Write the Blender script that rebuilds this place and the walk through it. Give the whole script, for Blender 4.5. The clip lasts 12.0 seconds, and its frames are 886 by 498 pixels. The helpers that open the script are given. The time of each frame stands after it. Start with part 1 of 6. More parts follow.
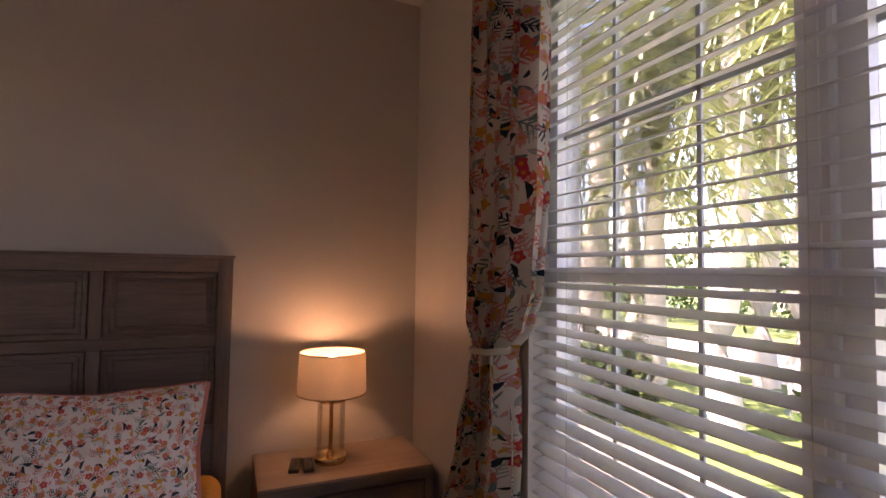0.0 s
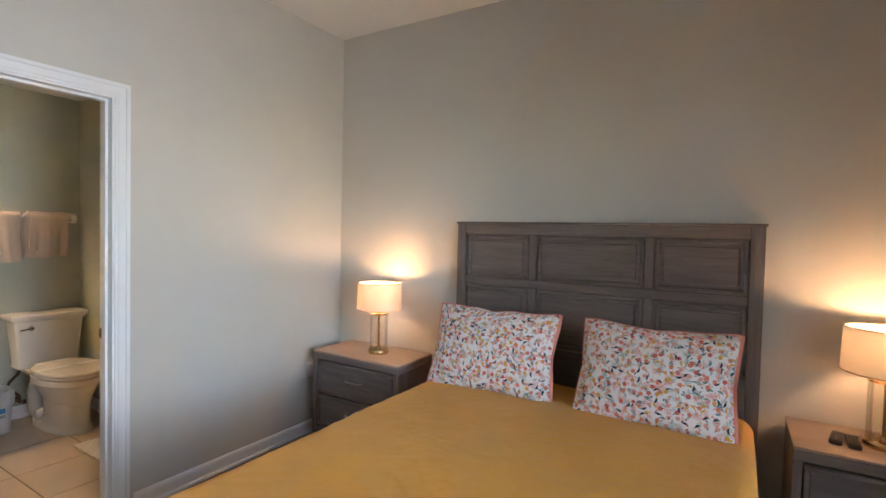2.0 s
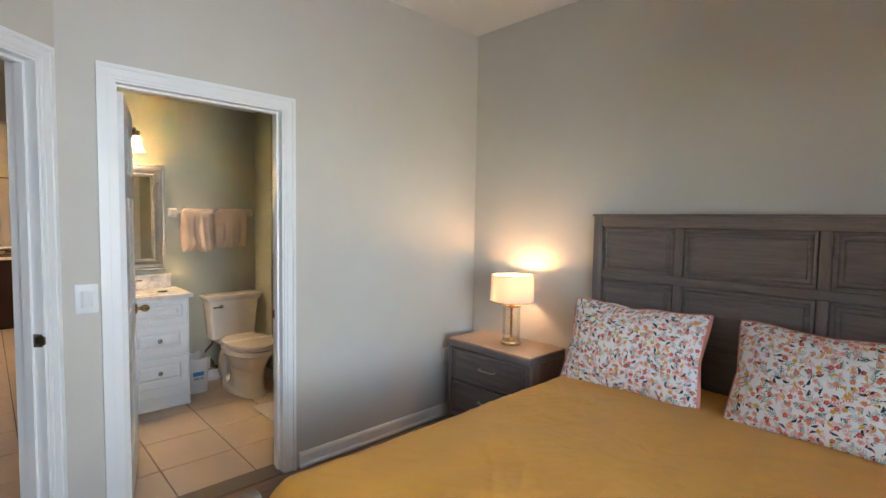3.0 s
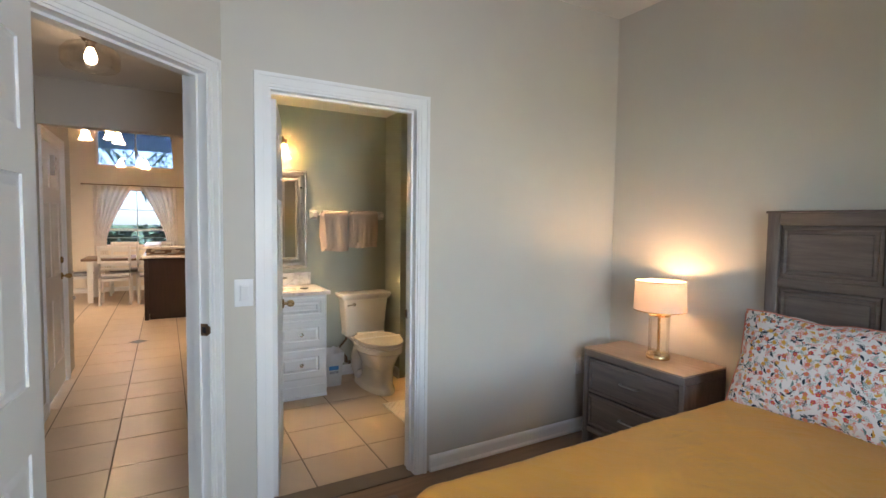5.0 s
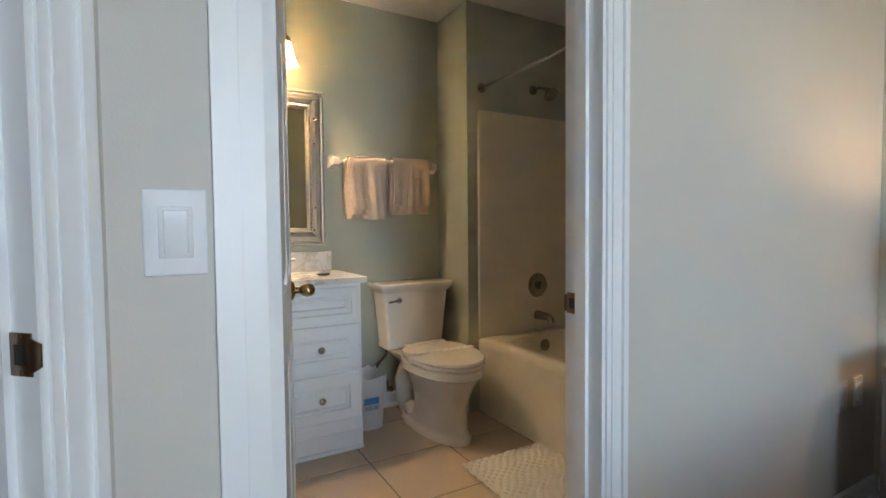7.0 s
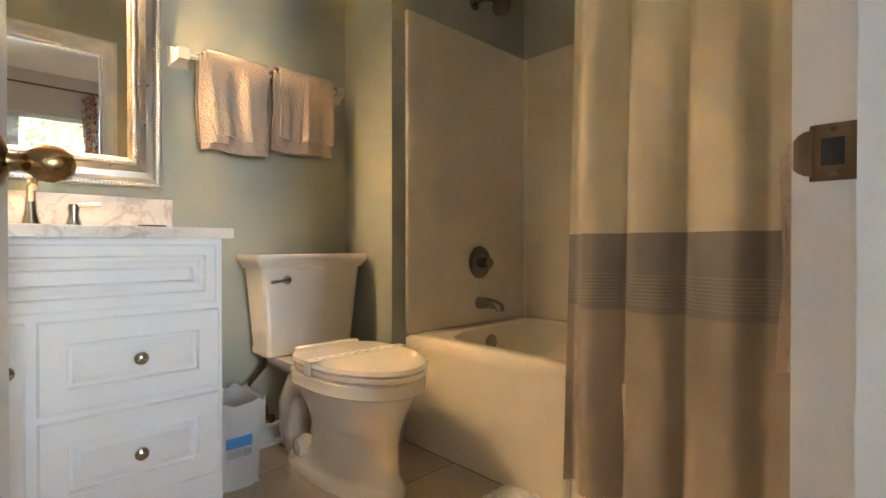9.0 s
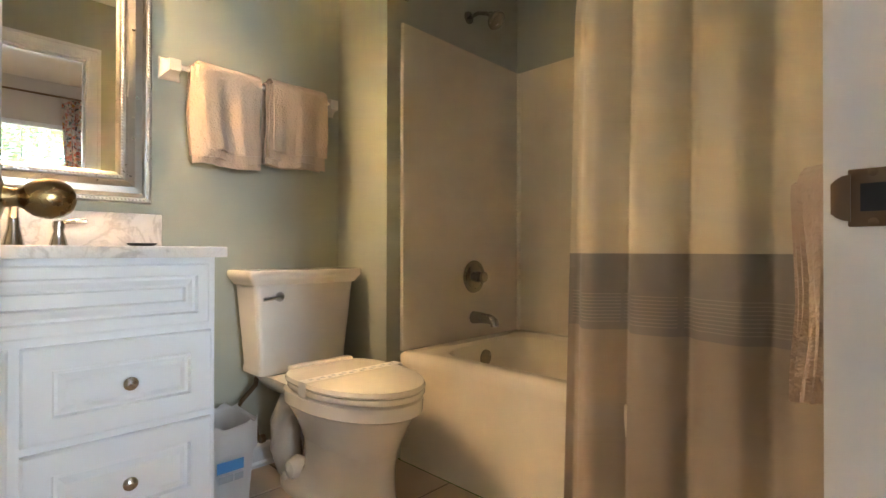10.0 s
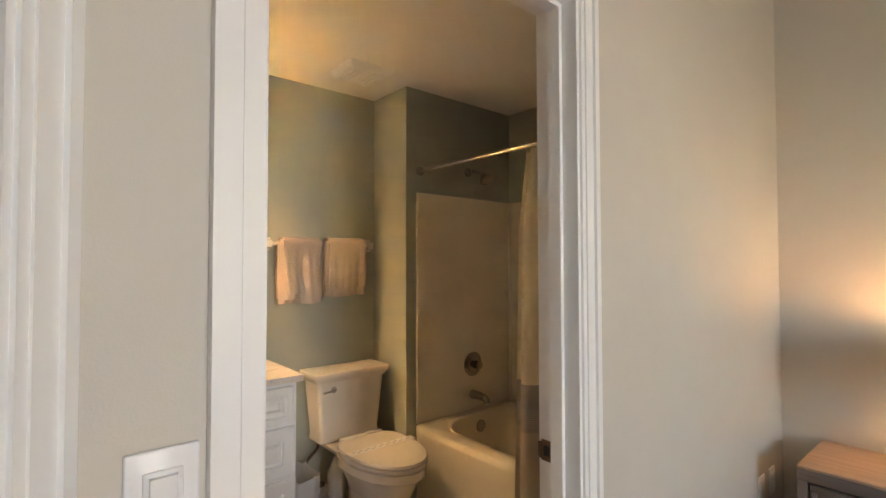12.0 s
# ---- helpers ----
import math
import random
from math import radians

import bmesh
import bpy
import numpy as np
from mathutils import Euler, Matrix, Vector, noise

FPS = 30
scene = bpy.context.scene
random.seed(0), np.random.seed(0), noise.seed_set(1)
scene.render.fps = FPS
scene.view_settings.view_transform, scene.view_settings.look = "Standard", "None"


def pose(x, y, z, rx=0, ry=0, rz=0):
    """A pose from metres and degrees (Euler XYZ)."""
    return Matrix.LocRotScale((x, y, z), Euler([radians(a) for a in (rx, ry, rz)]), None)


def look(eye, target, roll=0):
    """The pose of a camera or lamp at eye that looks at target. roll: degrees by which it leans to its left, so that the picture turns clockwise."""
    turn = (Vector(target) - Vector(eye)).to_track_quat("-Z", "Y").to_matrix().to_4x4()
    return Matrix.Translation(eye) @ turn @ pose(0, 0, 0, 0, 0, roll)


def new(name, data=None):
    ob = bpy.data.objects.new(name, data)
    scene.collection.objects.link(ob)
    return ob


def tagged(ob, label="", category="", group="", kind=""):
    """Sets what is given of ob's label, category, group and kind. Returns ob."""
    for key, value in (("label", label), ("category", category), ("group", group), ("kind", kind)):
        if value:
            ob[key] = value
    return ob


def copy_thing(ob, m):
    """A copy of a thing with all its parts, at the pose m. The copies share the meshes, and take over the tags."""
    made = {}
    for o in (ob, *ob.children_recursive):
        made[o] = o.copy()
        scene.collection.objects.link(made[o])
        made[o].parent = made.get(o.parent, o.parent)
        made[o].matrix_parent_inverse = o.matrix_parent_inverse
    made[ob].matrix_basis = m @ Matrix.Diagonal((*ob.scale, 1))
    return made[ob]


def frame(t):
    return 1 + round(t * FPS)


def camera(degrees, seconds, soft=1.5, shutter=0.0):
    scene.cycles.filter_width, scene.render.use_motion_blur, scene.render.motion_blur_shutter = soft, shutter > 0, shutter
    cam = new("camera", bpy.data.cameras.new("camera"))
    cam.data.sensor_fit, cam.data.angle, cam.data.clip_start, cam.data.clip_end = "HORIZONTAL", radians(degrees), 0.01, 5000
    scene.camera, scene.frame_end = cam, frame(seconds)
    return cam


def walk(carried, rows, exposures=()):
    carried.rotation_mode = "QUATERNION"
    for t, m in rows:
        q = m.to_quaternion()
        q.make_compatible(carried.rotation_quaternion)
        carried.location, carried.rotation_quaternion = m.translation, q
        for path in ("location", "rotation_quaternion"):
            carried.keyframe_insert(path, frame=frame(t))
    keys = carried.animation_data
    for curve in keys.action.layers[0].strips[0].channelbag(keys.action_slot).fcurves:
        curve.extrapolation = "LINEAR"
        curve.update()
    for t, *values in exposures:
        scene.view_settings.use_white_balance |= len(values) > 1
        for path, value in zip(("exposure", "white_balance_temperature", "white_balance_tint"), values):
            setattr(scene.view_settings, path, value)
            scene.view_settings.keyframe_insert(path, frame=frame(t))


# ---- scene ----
cam = camera(84.9, 12.0)
EXPOSURES = [(0.0, 3.15, 7600, 50), (0.6, 3.8, 8600, 50), (1.0, 4.25, 8400, 40), (1.5, 4.3, 7200, 32), (2.0, 4.45, 6300, 18), (2.5, 4.5, 6200, 14), (3.5, 4.45, 6400, 15),
             (5.5, 4.3, 6200, 13), (6.5, 4.25, 5900, 11), (8.5, 4.85, 6700, 15), (10.0, 5.0, 6400, 14), (11.0, 4.65, 7700, 20), (11.5, 4.45, 8000, 22), (12.0, 4.4, 7800, 20)]
PATH = [
    (0, (-0.027, 0.059, 1.469), (0.781, 1.887, 1.561), 0.9),
    (0.5, (-0.042, -0.094, 1.462), (0.202, 1.889, 1.542), 0.9),
    (1, (-0.027, -0.172, 1.47), (-0.351, 1.801, 1.495), 1.0),
    (1.5, (-0.076, -0.256, 1.454), (-0.795, 1.61, 1.433), 1.1),
    (2, (-0.114, -0.315, 1.442), (-1.155, 1.392, 1.38), 1.3),
    (2.5, (-0.118, -0.338, 1.447), (-1.407, 1.188, 1.35), 0.9),
    (3, (-0.112, -0.361, 1.469), (-1.561, 1.013, 1.351), 0.9),
    (3.5, (-0.135, -0.379, 1.465), (-1.693, 0.869, 1.353), 0.8),
    (5.3, (-0.394, -0.342, 1.424), (-2.141, 0.627, 1.325), 0.7),
    (5.5, (-0.499, -0.3, 1.4), (-2.252, 0.66, 1.308), 0.7),
    (6, (-0.959, -0.243, 1.334), (-2.713, 0.712, 1.243), 0.7),
    (6.5, (-1.443, -0.179, 1.22), (-3.197, 0.779, 1.14), 0.8),
    (6.7, (-1.627, -0.129, 1.174), (-3.379, 0.833, 1.091), 0.0),
    (8.3, (-2.572, 0.169, 0.842), (-4.147, 1.401, 0.822), 0.4),
    (8.5, (-2.618, 0.199, 0.826), (-4.141, 1.495, 0.808), 0.3),
    (9, (-2.721, 0.269, 0.822), (-4.164, 1.653, 0.807), -0.0),
    (9.5, (-2.769, 0.279, 0.833), (-4.183, 1.693, 0.821), 0.2),
    (10, (-2.767, 0.254, 0.859), (-4.167, 1.682, 0.87), 0.1),
    (10.5, (-2.597, 0.17, 0.996), (-3.999, 1.596, 1.031), 0.0),
    (11, (-2.34, 0.034, 1.192), (-3.746, 1.456, 1.255), -0.1),
    (11.5, (-2.083, -0.069, 1.312), (-3.5, 1.341, 1.399), -0.3),
    (12, (-2.007, -0.174, 1.397), (-3.53, 1.121, 1.452), -0.1),
]
walk(cam, [(t, look(eye, target, roll)) for t, eye, target, roll in PATH], EXPOSURES)

# ---------------------------------------------------------------- world and sun
world = bpy.data.worlds.new("sky")
scene.world = world
world.use_nodes = True
wn = world.node_tree.nodes
sky = wn.new("ShaderNodeTexSky")
sky.sky_type = "NISHITA"
sky.sun_disc = False
sky.sun_elevation = radians(48)
sky.sun_rotation = math.atan2(-16, 11)
wn["Background"].inputs["Strength"].default_value = 0.15
world.node_tree.links.new(sky.outputs[0], wn["Background"].inputs["Color"])
sun = new("sun", bpy.data.lights.new("sun", "SUN"))
sun.data.energy = 5.0
sun.data.angle = radians(0.5)
sun.data.color = (1.0, 0.95, 0.86)
sun.matrix_world = look((-16, 11, 21.5), (0, 0, 0))
# area lamp added in the bedroom window's second sash, boosting the sky's light
day = new("window_daylight_fill", bpy.data.lights.new("window_daylight_fill", "AREA"))
day.data.shape = "RECTANGLE"
day.data.size = 0.66
day.data.size_y = 1.70
day.data.spread = radians(100)
day.data.energy = 1.0
day.data.color = (0.80, 0.90, 1.0)
day.matrix_world = look((0.870, 0.095, 1.46), (-1.0, 0.095, 1.46))

# ---------------------------------------------------------------- materials
class Nodes:
    """A small writer for node materials."""

    def __init__(self, name):
        self.m = bpy.data.materials.new(name)
        self.m.use_nodes = True
        self.t = self.m.node_tree
        self.b = self.t.nodes["Principled BSDF"]
        self.out = self.t.nodes["Material Output"]

    def add(self, kind, **values):
        n = self.t.nodes.new("ShaderNode" + kind)
        for k, v in values.items():
            if k in n.inputs:
                self.put(n.inputs[k], v)
        return n

    def put(self, socket, v):
        if hasattr(v, "is_linked"):
            self.t.links.new(v, socket)
        else:
            socket.default_value = v

    def math(self, op, a, b=0.0, c=None):
        n = self.t.nodes.new("ShaderNodeMath")
        n.operation = op
        self.put(n.inputs[0], a)
        self.put(n.inputs[1], b)
        if c is not None:
            self.put(n.inputs[2], c)
        return n.outputs[0]

    def mix(self, f, a, b):
        n = self.t.nodes.new("ShaderNodeMix")
        n.data_type = "RGBA"
        self.put(n.inputs[0], f)
        self.put(n.inputs[6], a)
        self.put(n.inputs[7], b)
        return n.outputs[2]

    def coords(self, which="Object", scale=(1, 1, 1)):
        c = self.t.nodes.new("ShaderNodeTexCoord")
        mp = self.t.nodes.new("ShaderNodeMapping")
        mp.inputs["Scale"].default_value = scale
        self.t.links.new(c.outputs[which], mp.inputs["Vector"])
        return mp.outputs[0]

    def noise(self, vec, scale, detail=3.0, rough=0.55, distort=0.0):
        n = self.add("TexNoise", Vector=vec, Scale=scale, Detail=detail, Roughness=rough, Distortion=distort)
        return n.outputs[0]

    def ramp(self, f, stops, constant=False):
        n = self.t.nodes.new("ShaderNodeValToRGB")
        e = n.color_ramp.elements
        while len(e) < len(stops):
            e.new(0.5)
        for i, (p, c) in enumerate(stops):
            e[i].position = p
            e[i].color = (*c, 1) if len(c) == 3 else c
        if constant:
            n.color_ramp.interpolation = "CONSTANT"
        self.put(n.inputs[0], f)
        return n.outputs[0]

    def bump(self, height, strength=0.2, distance=0.002):
        n = self.add("Bump", Height=height, Strength=strength, Distance=distance)
        self.t.links.new(n.outputs[0], self.b.inputs["Normal"])

    def set(self, **values):
        for k, v in values.items():
            self.put(self.b.inputs[k.replace("_", " ")], v)
        return self.m


def rgb(r, g, b):
    return (r, g, b, 1.0)


def shade_of(c, k):
    return (c[0] * k, c[1] * k, c[2] * k, 1.0)


def painted(name, c, rough=0.6, orange_peel=0.25, vary=0.08, size=220):
    n = Nodes(name)
    v = n.coords()
    big = n.noise(v, 1.3, 4)
    n.bump(n.noise(v, size, 2), orange_peel, 0.0015)
    return n.set(Base_Color=n.mix(big, shade_of(c, 1 - vary), shade_of(c, 1 + vary)), Roughness=n.math("MULTIPLY_ADD", n.noise(v, 7), 0.15, rough - 0.07))


def glossy(name, c, rough=0.2, metal=0.0, vary=0.06):
    n = Nodes(name)
    v = n.coords()
    n.bump(n.noise(v, 30, 2), 0.03, 0.001)
    return n.set(Base_Color=n.mix(n.noise(v, 9), shade_of(c, 1 - vary), shade_of(c, 1 + vary)), Metallic=metal, Roughness=n.math("MULTIPLY_ADD", n.noise(v, 40, 4), 0.16, max(0.02, rough - 0.08)))


def wood(name, c1, c2, axis="X", rough=0.5, fine=1.0):
    n = Nodes(name)
    s = {"X": (1.2, 16, 16), "Y": (16, 1.2, 16), "Z": (16, 16, 1.2)}[axis]
    v = n.coords("Object", tuple(k * fine for k in s))
    rnd = n.t.nodes.new("ShaderNodeObjectInfo").outputs["Random"]
    shift = n.add("VectorMath")
    shift.operation = "ADD"
    n.put(shift.inputs[0], v)
    n.put(shift.inputs[1], n.math("MULTIPLY", rnd, 37.0))
    w = shift.outputs[0]
    g = n.noise(w, 2.2, 6, 0.65, 0.6)
    f = n.noise(w, 14, 3, 0.6)
    m = n.math("ADD", n.math("MULTIPLY", g, 0.75), n.math("MULTIPLY", f, 0.25))
    col = n.ramp(m, [(0.3, c1[:3]), (0.72, c2[:3])])
    tint = n.mix(n.math("MULTIPLY", rnd, 0.22), col, shade_of(c1, 0.75))
    n.bump(f, 0.18, 0.0015)
    return n.set(Base_Color=tint, Roughness=n.math("MULTIPLY_ADD", f, 0.2, rough - 0.1))


def cloth(name, c, rough=0.9, weave=900, vary=0.1, fold=0.15, sheen=0.1):
    n = Nodes(name)
    v = n.coords()
    h = n.math("ADD", n.noise(v, weave, 1), n.math("MULTIPLY", n.noise(v, 12, 3), 2.0))
    n.bump(h, fold, 0.004)
    return n.set(Base_Color=n.mix(n.noise(v, 6, 4), shade_of(c, 1 - vary), shade_of(c, 1 + vary)), Roughness=rough, Sheen_Weight=sheen)


def floral(name, base, scale, thin=0.0, translucent=0.0):
    """White cotton printed with flowers, leaves and sprigs; the pattern runs on the cloth's own metres."""
    n = Nodes(name)
    uv = n.coords("UV")
    col = base

    def layer(col, s, shift, kind, palette, keep, size):
        mp = n.t.nodes.new("ShaderNodeMapping")
        n.t.links.new(uv, mp.inputs["Vector"])
        mp.inputs["Location"].default_value = (shift, shift * 1.7, 0)
        mp.inputs["Scale"].default_value = (s, s, s)
        vo = n.t.nodes.new("ShaderNodeTexVoronoi")
        vo.voronoi_dimensions = "2D"
        n.put(vo.inputs["Vector"], mp.outputs[0])
        vo.inputs["Scale"].default_value = 1.0
        vo.inputs["Randomness"].default_value = 0.8
        d = n.t.nodes.new("ShaderNodeVectorMath")
        d.operation = "SUBTRACT"
        n.put(d.inputs[0], mp.outputs[0])
        n.put(d.inputs[1], vo.outputs["Position"])
        sep = n.t.nodes.new("ShaderNodeSeparateXYZ")
        n.put(sep.inputs[0], d.outputs[0])
        rc = n.t.nodes.new("ShaderNodeSeparateColor")
        n.put(rc.inputs[0], vo.outputs["Color"])
        x, y = sep.outputs[0], sep.outputs[1]
        turn = n.math("MULTIPLY", rc.outputs[1], 6.283)
        ca, sa = n.math("COSINE", turn), n.math("SINE", turn)
        u = n.math("ADD", n.math("MULTIPLY", x, ca), n.math("MULTIPLY", y, sa))
        w = n.math("SUBTRACT", n.math("MULTIPLY", y, ca), n.math("MULTIPLY", x, sa))
        r = n.math("SQRT", n.math("ADD", n.math("MULTIPLY", u, u), n.math("MULTIPLY", w, w)))
        if kind == "flower":
            th = n.math("ARCTAN2", w, u)
            edge = n.math("MULTIPLY_ADD", n.math("COSINE", n.math("MULTIPLY", th, 5.0)), 0.13 * size, 0.8 * size)
            mask = n.math("LESS_THAN", r, edge)
        elif kind == "leaf":
            bend = n.math("SUBTRACT", w, n.math("MULTIPLY", n.math("MULTIPLY", u, u), 0.9))
            wid = n.math("MULTIPLY", n.math("SUBTRACT", 1.0, n.math("POWER", n.math("ABSOLUTE", n.math("DIVIDE", u, size)), 2.0)), size * 0.34)
            mask = n.math("LESS_THAN", n.math("ABSOLUTE", bend), wid)
        else:
            # a sprig: a stem with leaflets on both sides
            bend = n.math("SUBTRACT", w, n.math("MULTIPLY", n.math("MULTIPLY", u, u), 0.6))
            a = n.math("ABSOLUTE", bend)
            stem = n.math("LESS_THAN", a, size * 0.05)
            teeth = n.math("PINGPONG", n.math("SUBTRACT", u, n.math("MULTIPLY", a, 0.9)), size * 0.19)
            body = n.math("LESS_THAN", a, n.math("MULTIPLY", n.math("SUBTRACT", 1.0, n.math("ABSOLUTE", n.math("DIVIDE", u, size))), size * 0.6))
            leaf = n.math("MULTIPLY", n.math("GREATER_THAN", teeth, size * 0.11), body)
            mask = n.math("MULTIPLY", n.math("MAXIMUM", stem, leaf), n.math("LESS_THAN", n.math("ABSOLUTE", u), size))
        mask = n.math("MULTIPLY", mask, n.math("LESS_THAN", rc.outputs[0], keep))
        pal = n.ramp(rc.outputs[2], [(i / len(palette), c) for i, c in enumerate(palette)], True)
        col = n.mix(mask, col, pal)
        if kind == "flower":
            eye = n.math("MULTIPLY", n.math("LESS_THAN", r, size * 0.28), n.math("LESS_THAN", rc.outputs[0], keep))
            col = n.mix(eye, col, rgb(0.62, 0.30, 0.05))
        return col

    pink, red, coral = (0.72, 0.36, 0.33), (0.62, 0.07, 0.09), (0.72, 0.20, 0.14)
    mustard, navy, green = (0.68, 0.38, 0.07), (0.02, 0.04, 0.06), (0.16, 0.25, 0.24)
    grey = (0.40, 0.46, 0.44)
    col = layer(col, scale * 0.8, 9.3, "sprig", [green, pink, coral, grey], 0.95, 0.46)
    col = layer(col, scale * 1.0, 3.1, "sprig", [pink, grey, navy, pink], 0.9, 0.44)
    col = layer(col, scale * 1.15, 7.7, "leaf", [navy, green, grey, navy, mustard], 0.95, 0.37)
    col = layer(col, scale * 1.25, 0.4, "flower", [red, coral, pink, mustard, pink, coral], 0.8, 0.32)
    col = layer(col, scale * 1.9, 5.2, "leaf", [coral, navy, pink, mustard], 0.65, 0.30)
    v = n.coords()
    n.bump(n.math("ADD", n.noise(v, 700, 1), n.math("MULTIPLY", n.noise(v, 14, 3), 2.5)), 0.18, 0.004)
    n.set(Base_Color=col, Roughness=0.92, Sheen_Weight=0.1)
    if translucent:
        tr = n.add("BsdfTranslucent", Color=col)
        mx = n.add("MixShader")
        mx.inputs[0].default_value = translucent
        n.t.links.new(n.b.outputs[0], mx.inputs[1])
        n.t.links.new(tr.outputs[0], mx.inputs[2])
        n.t.links.new(mx.outputs[0], n.out.inputs[0])
    return n.m


def see_through(name, c, amount, rough=0.9, clear=0.0):
    """Cloth or frosted glass that lets light through."""
    n = Nodes(name)
    v = n.coords()
    n.bump(n.noise(v, 600, 1), 0.1, 0.002)
    n.set(Base_Color=n.mix(n.noise(v, 8, 3), shade_of(c, 0.93), shade_of(c, 1.04)), Roughness=rough)
    tr = n.add("BsdfTranslucent", Color=c)
    mx = n.add("MixShader")
    mx.inputs[0].default_value = amount
    n.t.links.new(n.b.outputs[0], mx.inputs[1])
    n.t.links.new(tr.outputs[0], mx.inputs[2])
    last = mx.outputs[0]
    if clear:
        tp = n.add("BsdfTransparent")
        m2 = n.add("MixShader")
        m2.inputs[0].default_value = clear
        n.t.links.new(last, m2.inputs[1])
        n.t.links.new(tp.outputs[0], m2.inputs[2])
        last = m2.outputs[0]
    n.t.links.new(last, n.out.inputs[0])
    return n.m


def clear_glass(name, tint=(1, 1, 1, 1), gloss=1.0):
    n = Nodes(name)
    tp = n.add("BsdfTransparent", Color=tint)
    gl = n.add("BsdfGlossy", Roughness=0.02)
    fr = n.add("Fresnel", IOR=1.45)
    mx = n.add("MixShader")
    n.t.links.new(n.math("MULTIPLY", fr.outputs[0], gloss), mx.inputs[0])
    n.t.links.new(tp.outputs[0], mx.inputs[1])
    n.t.links.new(gl.outputs[0], mx.inputs[2])
    n.t.links.new(mx.outputs[0], n.out.inputs[0])
    return n.m


def glow(name, c, strength):
    n = Nodes(name)
    return n.set(Base_Color=c, Emission_Color=c, Emission_Strength=strength)


def marble():
    n = Nodes("veined white marble")
    v = n.coords()
    warp = n.noise(v, 3.0, 5, 0.6, 1.5)
    vein = n.math("ABSOLUTE", n.math("SUBTRACT", warp, 0.5))
    fine = n.math("ABSOLUTE", n.math("SUBTRACT", n.noise(v, 8.0, 5, 0.65, 2.0), 0.5))
    c = n.ramp(vein, [(0.0, (0.60, 0.56, 0.53)), (0.03, (0.80, 0.76, 0.73)), (0.2, (0.86, 0.83, 0.80))])
    c = n.mix(n.ramp(fine, [(0.0, (0.22, 0.22, 0.22)), (0.025, (0, 0, 0))]), c, rgb(0.5, 0.44, 0.41))
    return n.set(Base_Color=c, Roughness=0.18)


def stone_tile(name, c):
    n = Nodes(name)
    v = n.coords()
    rnd = n.t.nodes.new("ShaderNodeObjectInfo").outputs["Random"]
    off = n.add("VectorMath")
    off.operation = "ADD"
    n.put(off.inputs[0], v)
    n.put(off.inputs[1], n.math("MULTIPLY", rnd, 53.0))
    w = off.outputs[0]
    a = n.noise(w, 4, 5, 0.6, 0.4)
    b = n.noise(w, 40, 3)
    col = n.mix(a, shade_of(c, 0.84), shade_of(c, 1.12))
    col = n.mix(n.math("MULTIPLY", rnd, 0.3), col, shade_of(c, 0.85))
    n.bump(n.math("ADD", a, n.math("MULTIPLY", b, 0.3)), 0.15, 0.002)
    return n.set(Base_Color=col, Roughness=n.math("MULTIPLY_ADD", b, 0.2, 0.26))


WALL = painted("greige wall paint", (0.60, 0.57, 0.52), 0.62)
SAGE = painted("sage green wall paint", (0.415, 0.425, 0.345), 0.6)
CREAM_WALL = painted("cream wall paint", (0.80, 0.74, 0.65), 0.65)
CEIL = painted("white ceiling paint", (0.80, 0.78, 0.75), 0.85, 0.5, 0.04, 90)
TRIM = painted("white gloss trim", (0.84, 0.85, 0.86), 0.35, 0.06, 0.03, 60)
CABINET = painted("white cabinet lacquer", (0.84, 0.86, 0.89), 0.38, 0.05, 0.03, 60)
GREYWOOD = wood("weathered grey wood", (0.115, 0.090, 0.080), (0.25, 0.200, 0.176), "X", 0.5)
GREYWOOD_Z = wood("weathered grey wood upright", (0.115, 0.090, 0.080), (0.25, 0.200, 0.176), "Z", 0.5)
TOPWOOD = wood("light oak veneer top", (0.30, 0.21, 0.155), (0.48, 0.36, 0.27), "X", 0.42)
PLANK = wood("brown laminate plank", (0.16, 0.095, 0.055), (0.34, 0.22, 0.14), "Y", 0.4, 0.6)
DARKWOOD = wood("espresso cabinet wood", (0.018, 0.008, 0.006), (0.045, 0.02, 0.014), "Z", 0.35)
TABLEWOOD = wood("dark table wood", (0.12, 0.075, 0.05), (0.26, 0.17, 0.12), "Y", 0.4)
WHITEWOOD = painted("white painted furniture", (0.80, 0.79, 0.77), 0.4, 0.05, 0.03, 60)
MUSTARD = cloth("mustard velvet bedspread", (0.82, 0.385, 0.035), 0.58, 500, 0.12, 0.45, 0.15)
PILLOW_PRINT = floral("floral pillow print", rgb(0.80, 0.76, 0.75), 22.0)
CURTAIN_PRINT = floral("floral curtain print", rgb(0.80, 0.76, 0.70), 11.0, translucent=0.5)
PINK = cloth("coral pink trim cloth", (0.70, 0.27, 0.22))
WHITE_LINEN = cloth("white linen", (0.78, 0.75, 0.71))
SHEET = cloth("white cotton sheet", (0.72, 0.70, 0.66))
TOWEL = cloth("beige terry towel", (0.60, 0.46, 0.35), 0.95, 130, 0.12, 0.9, 0.3)
RUG = cloth("cream tufted rug", (0.74, 0.70, 0.63), 0.95, 120, 0.1, 0.9, 0.3)
SEATCLOTH = cloth("blue grey seat cloth", (0.30, 0.29, 0.30))
PORCELAIN = glossy("bone white porcelain", (0.78, 0.73, 0.65), 0.12)
ACRYLIC = glossy("almond acrylic", (0.80, 0.72, 0.57), 0.2)
CHROME = glossy("brushed chrome", (0.55, 0.53, 0.50), 0.2, 1.0)
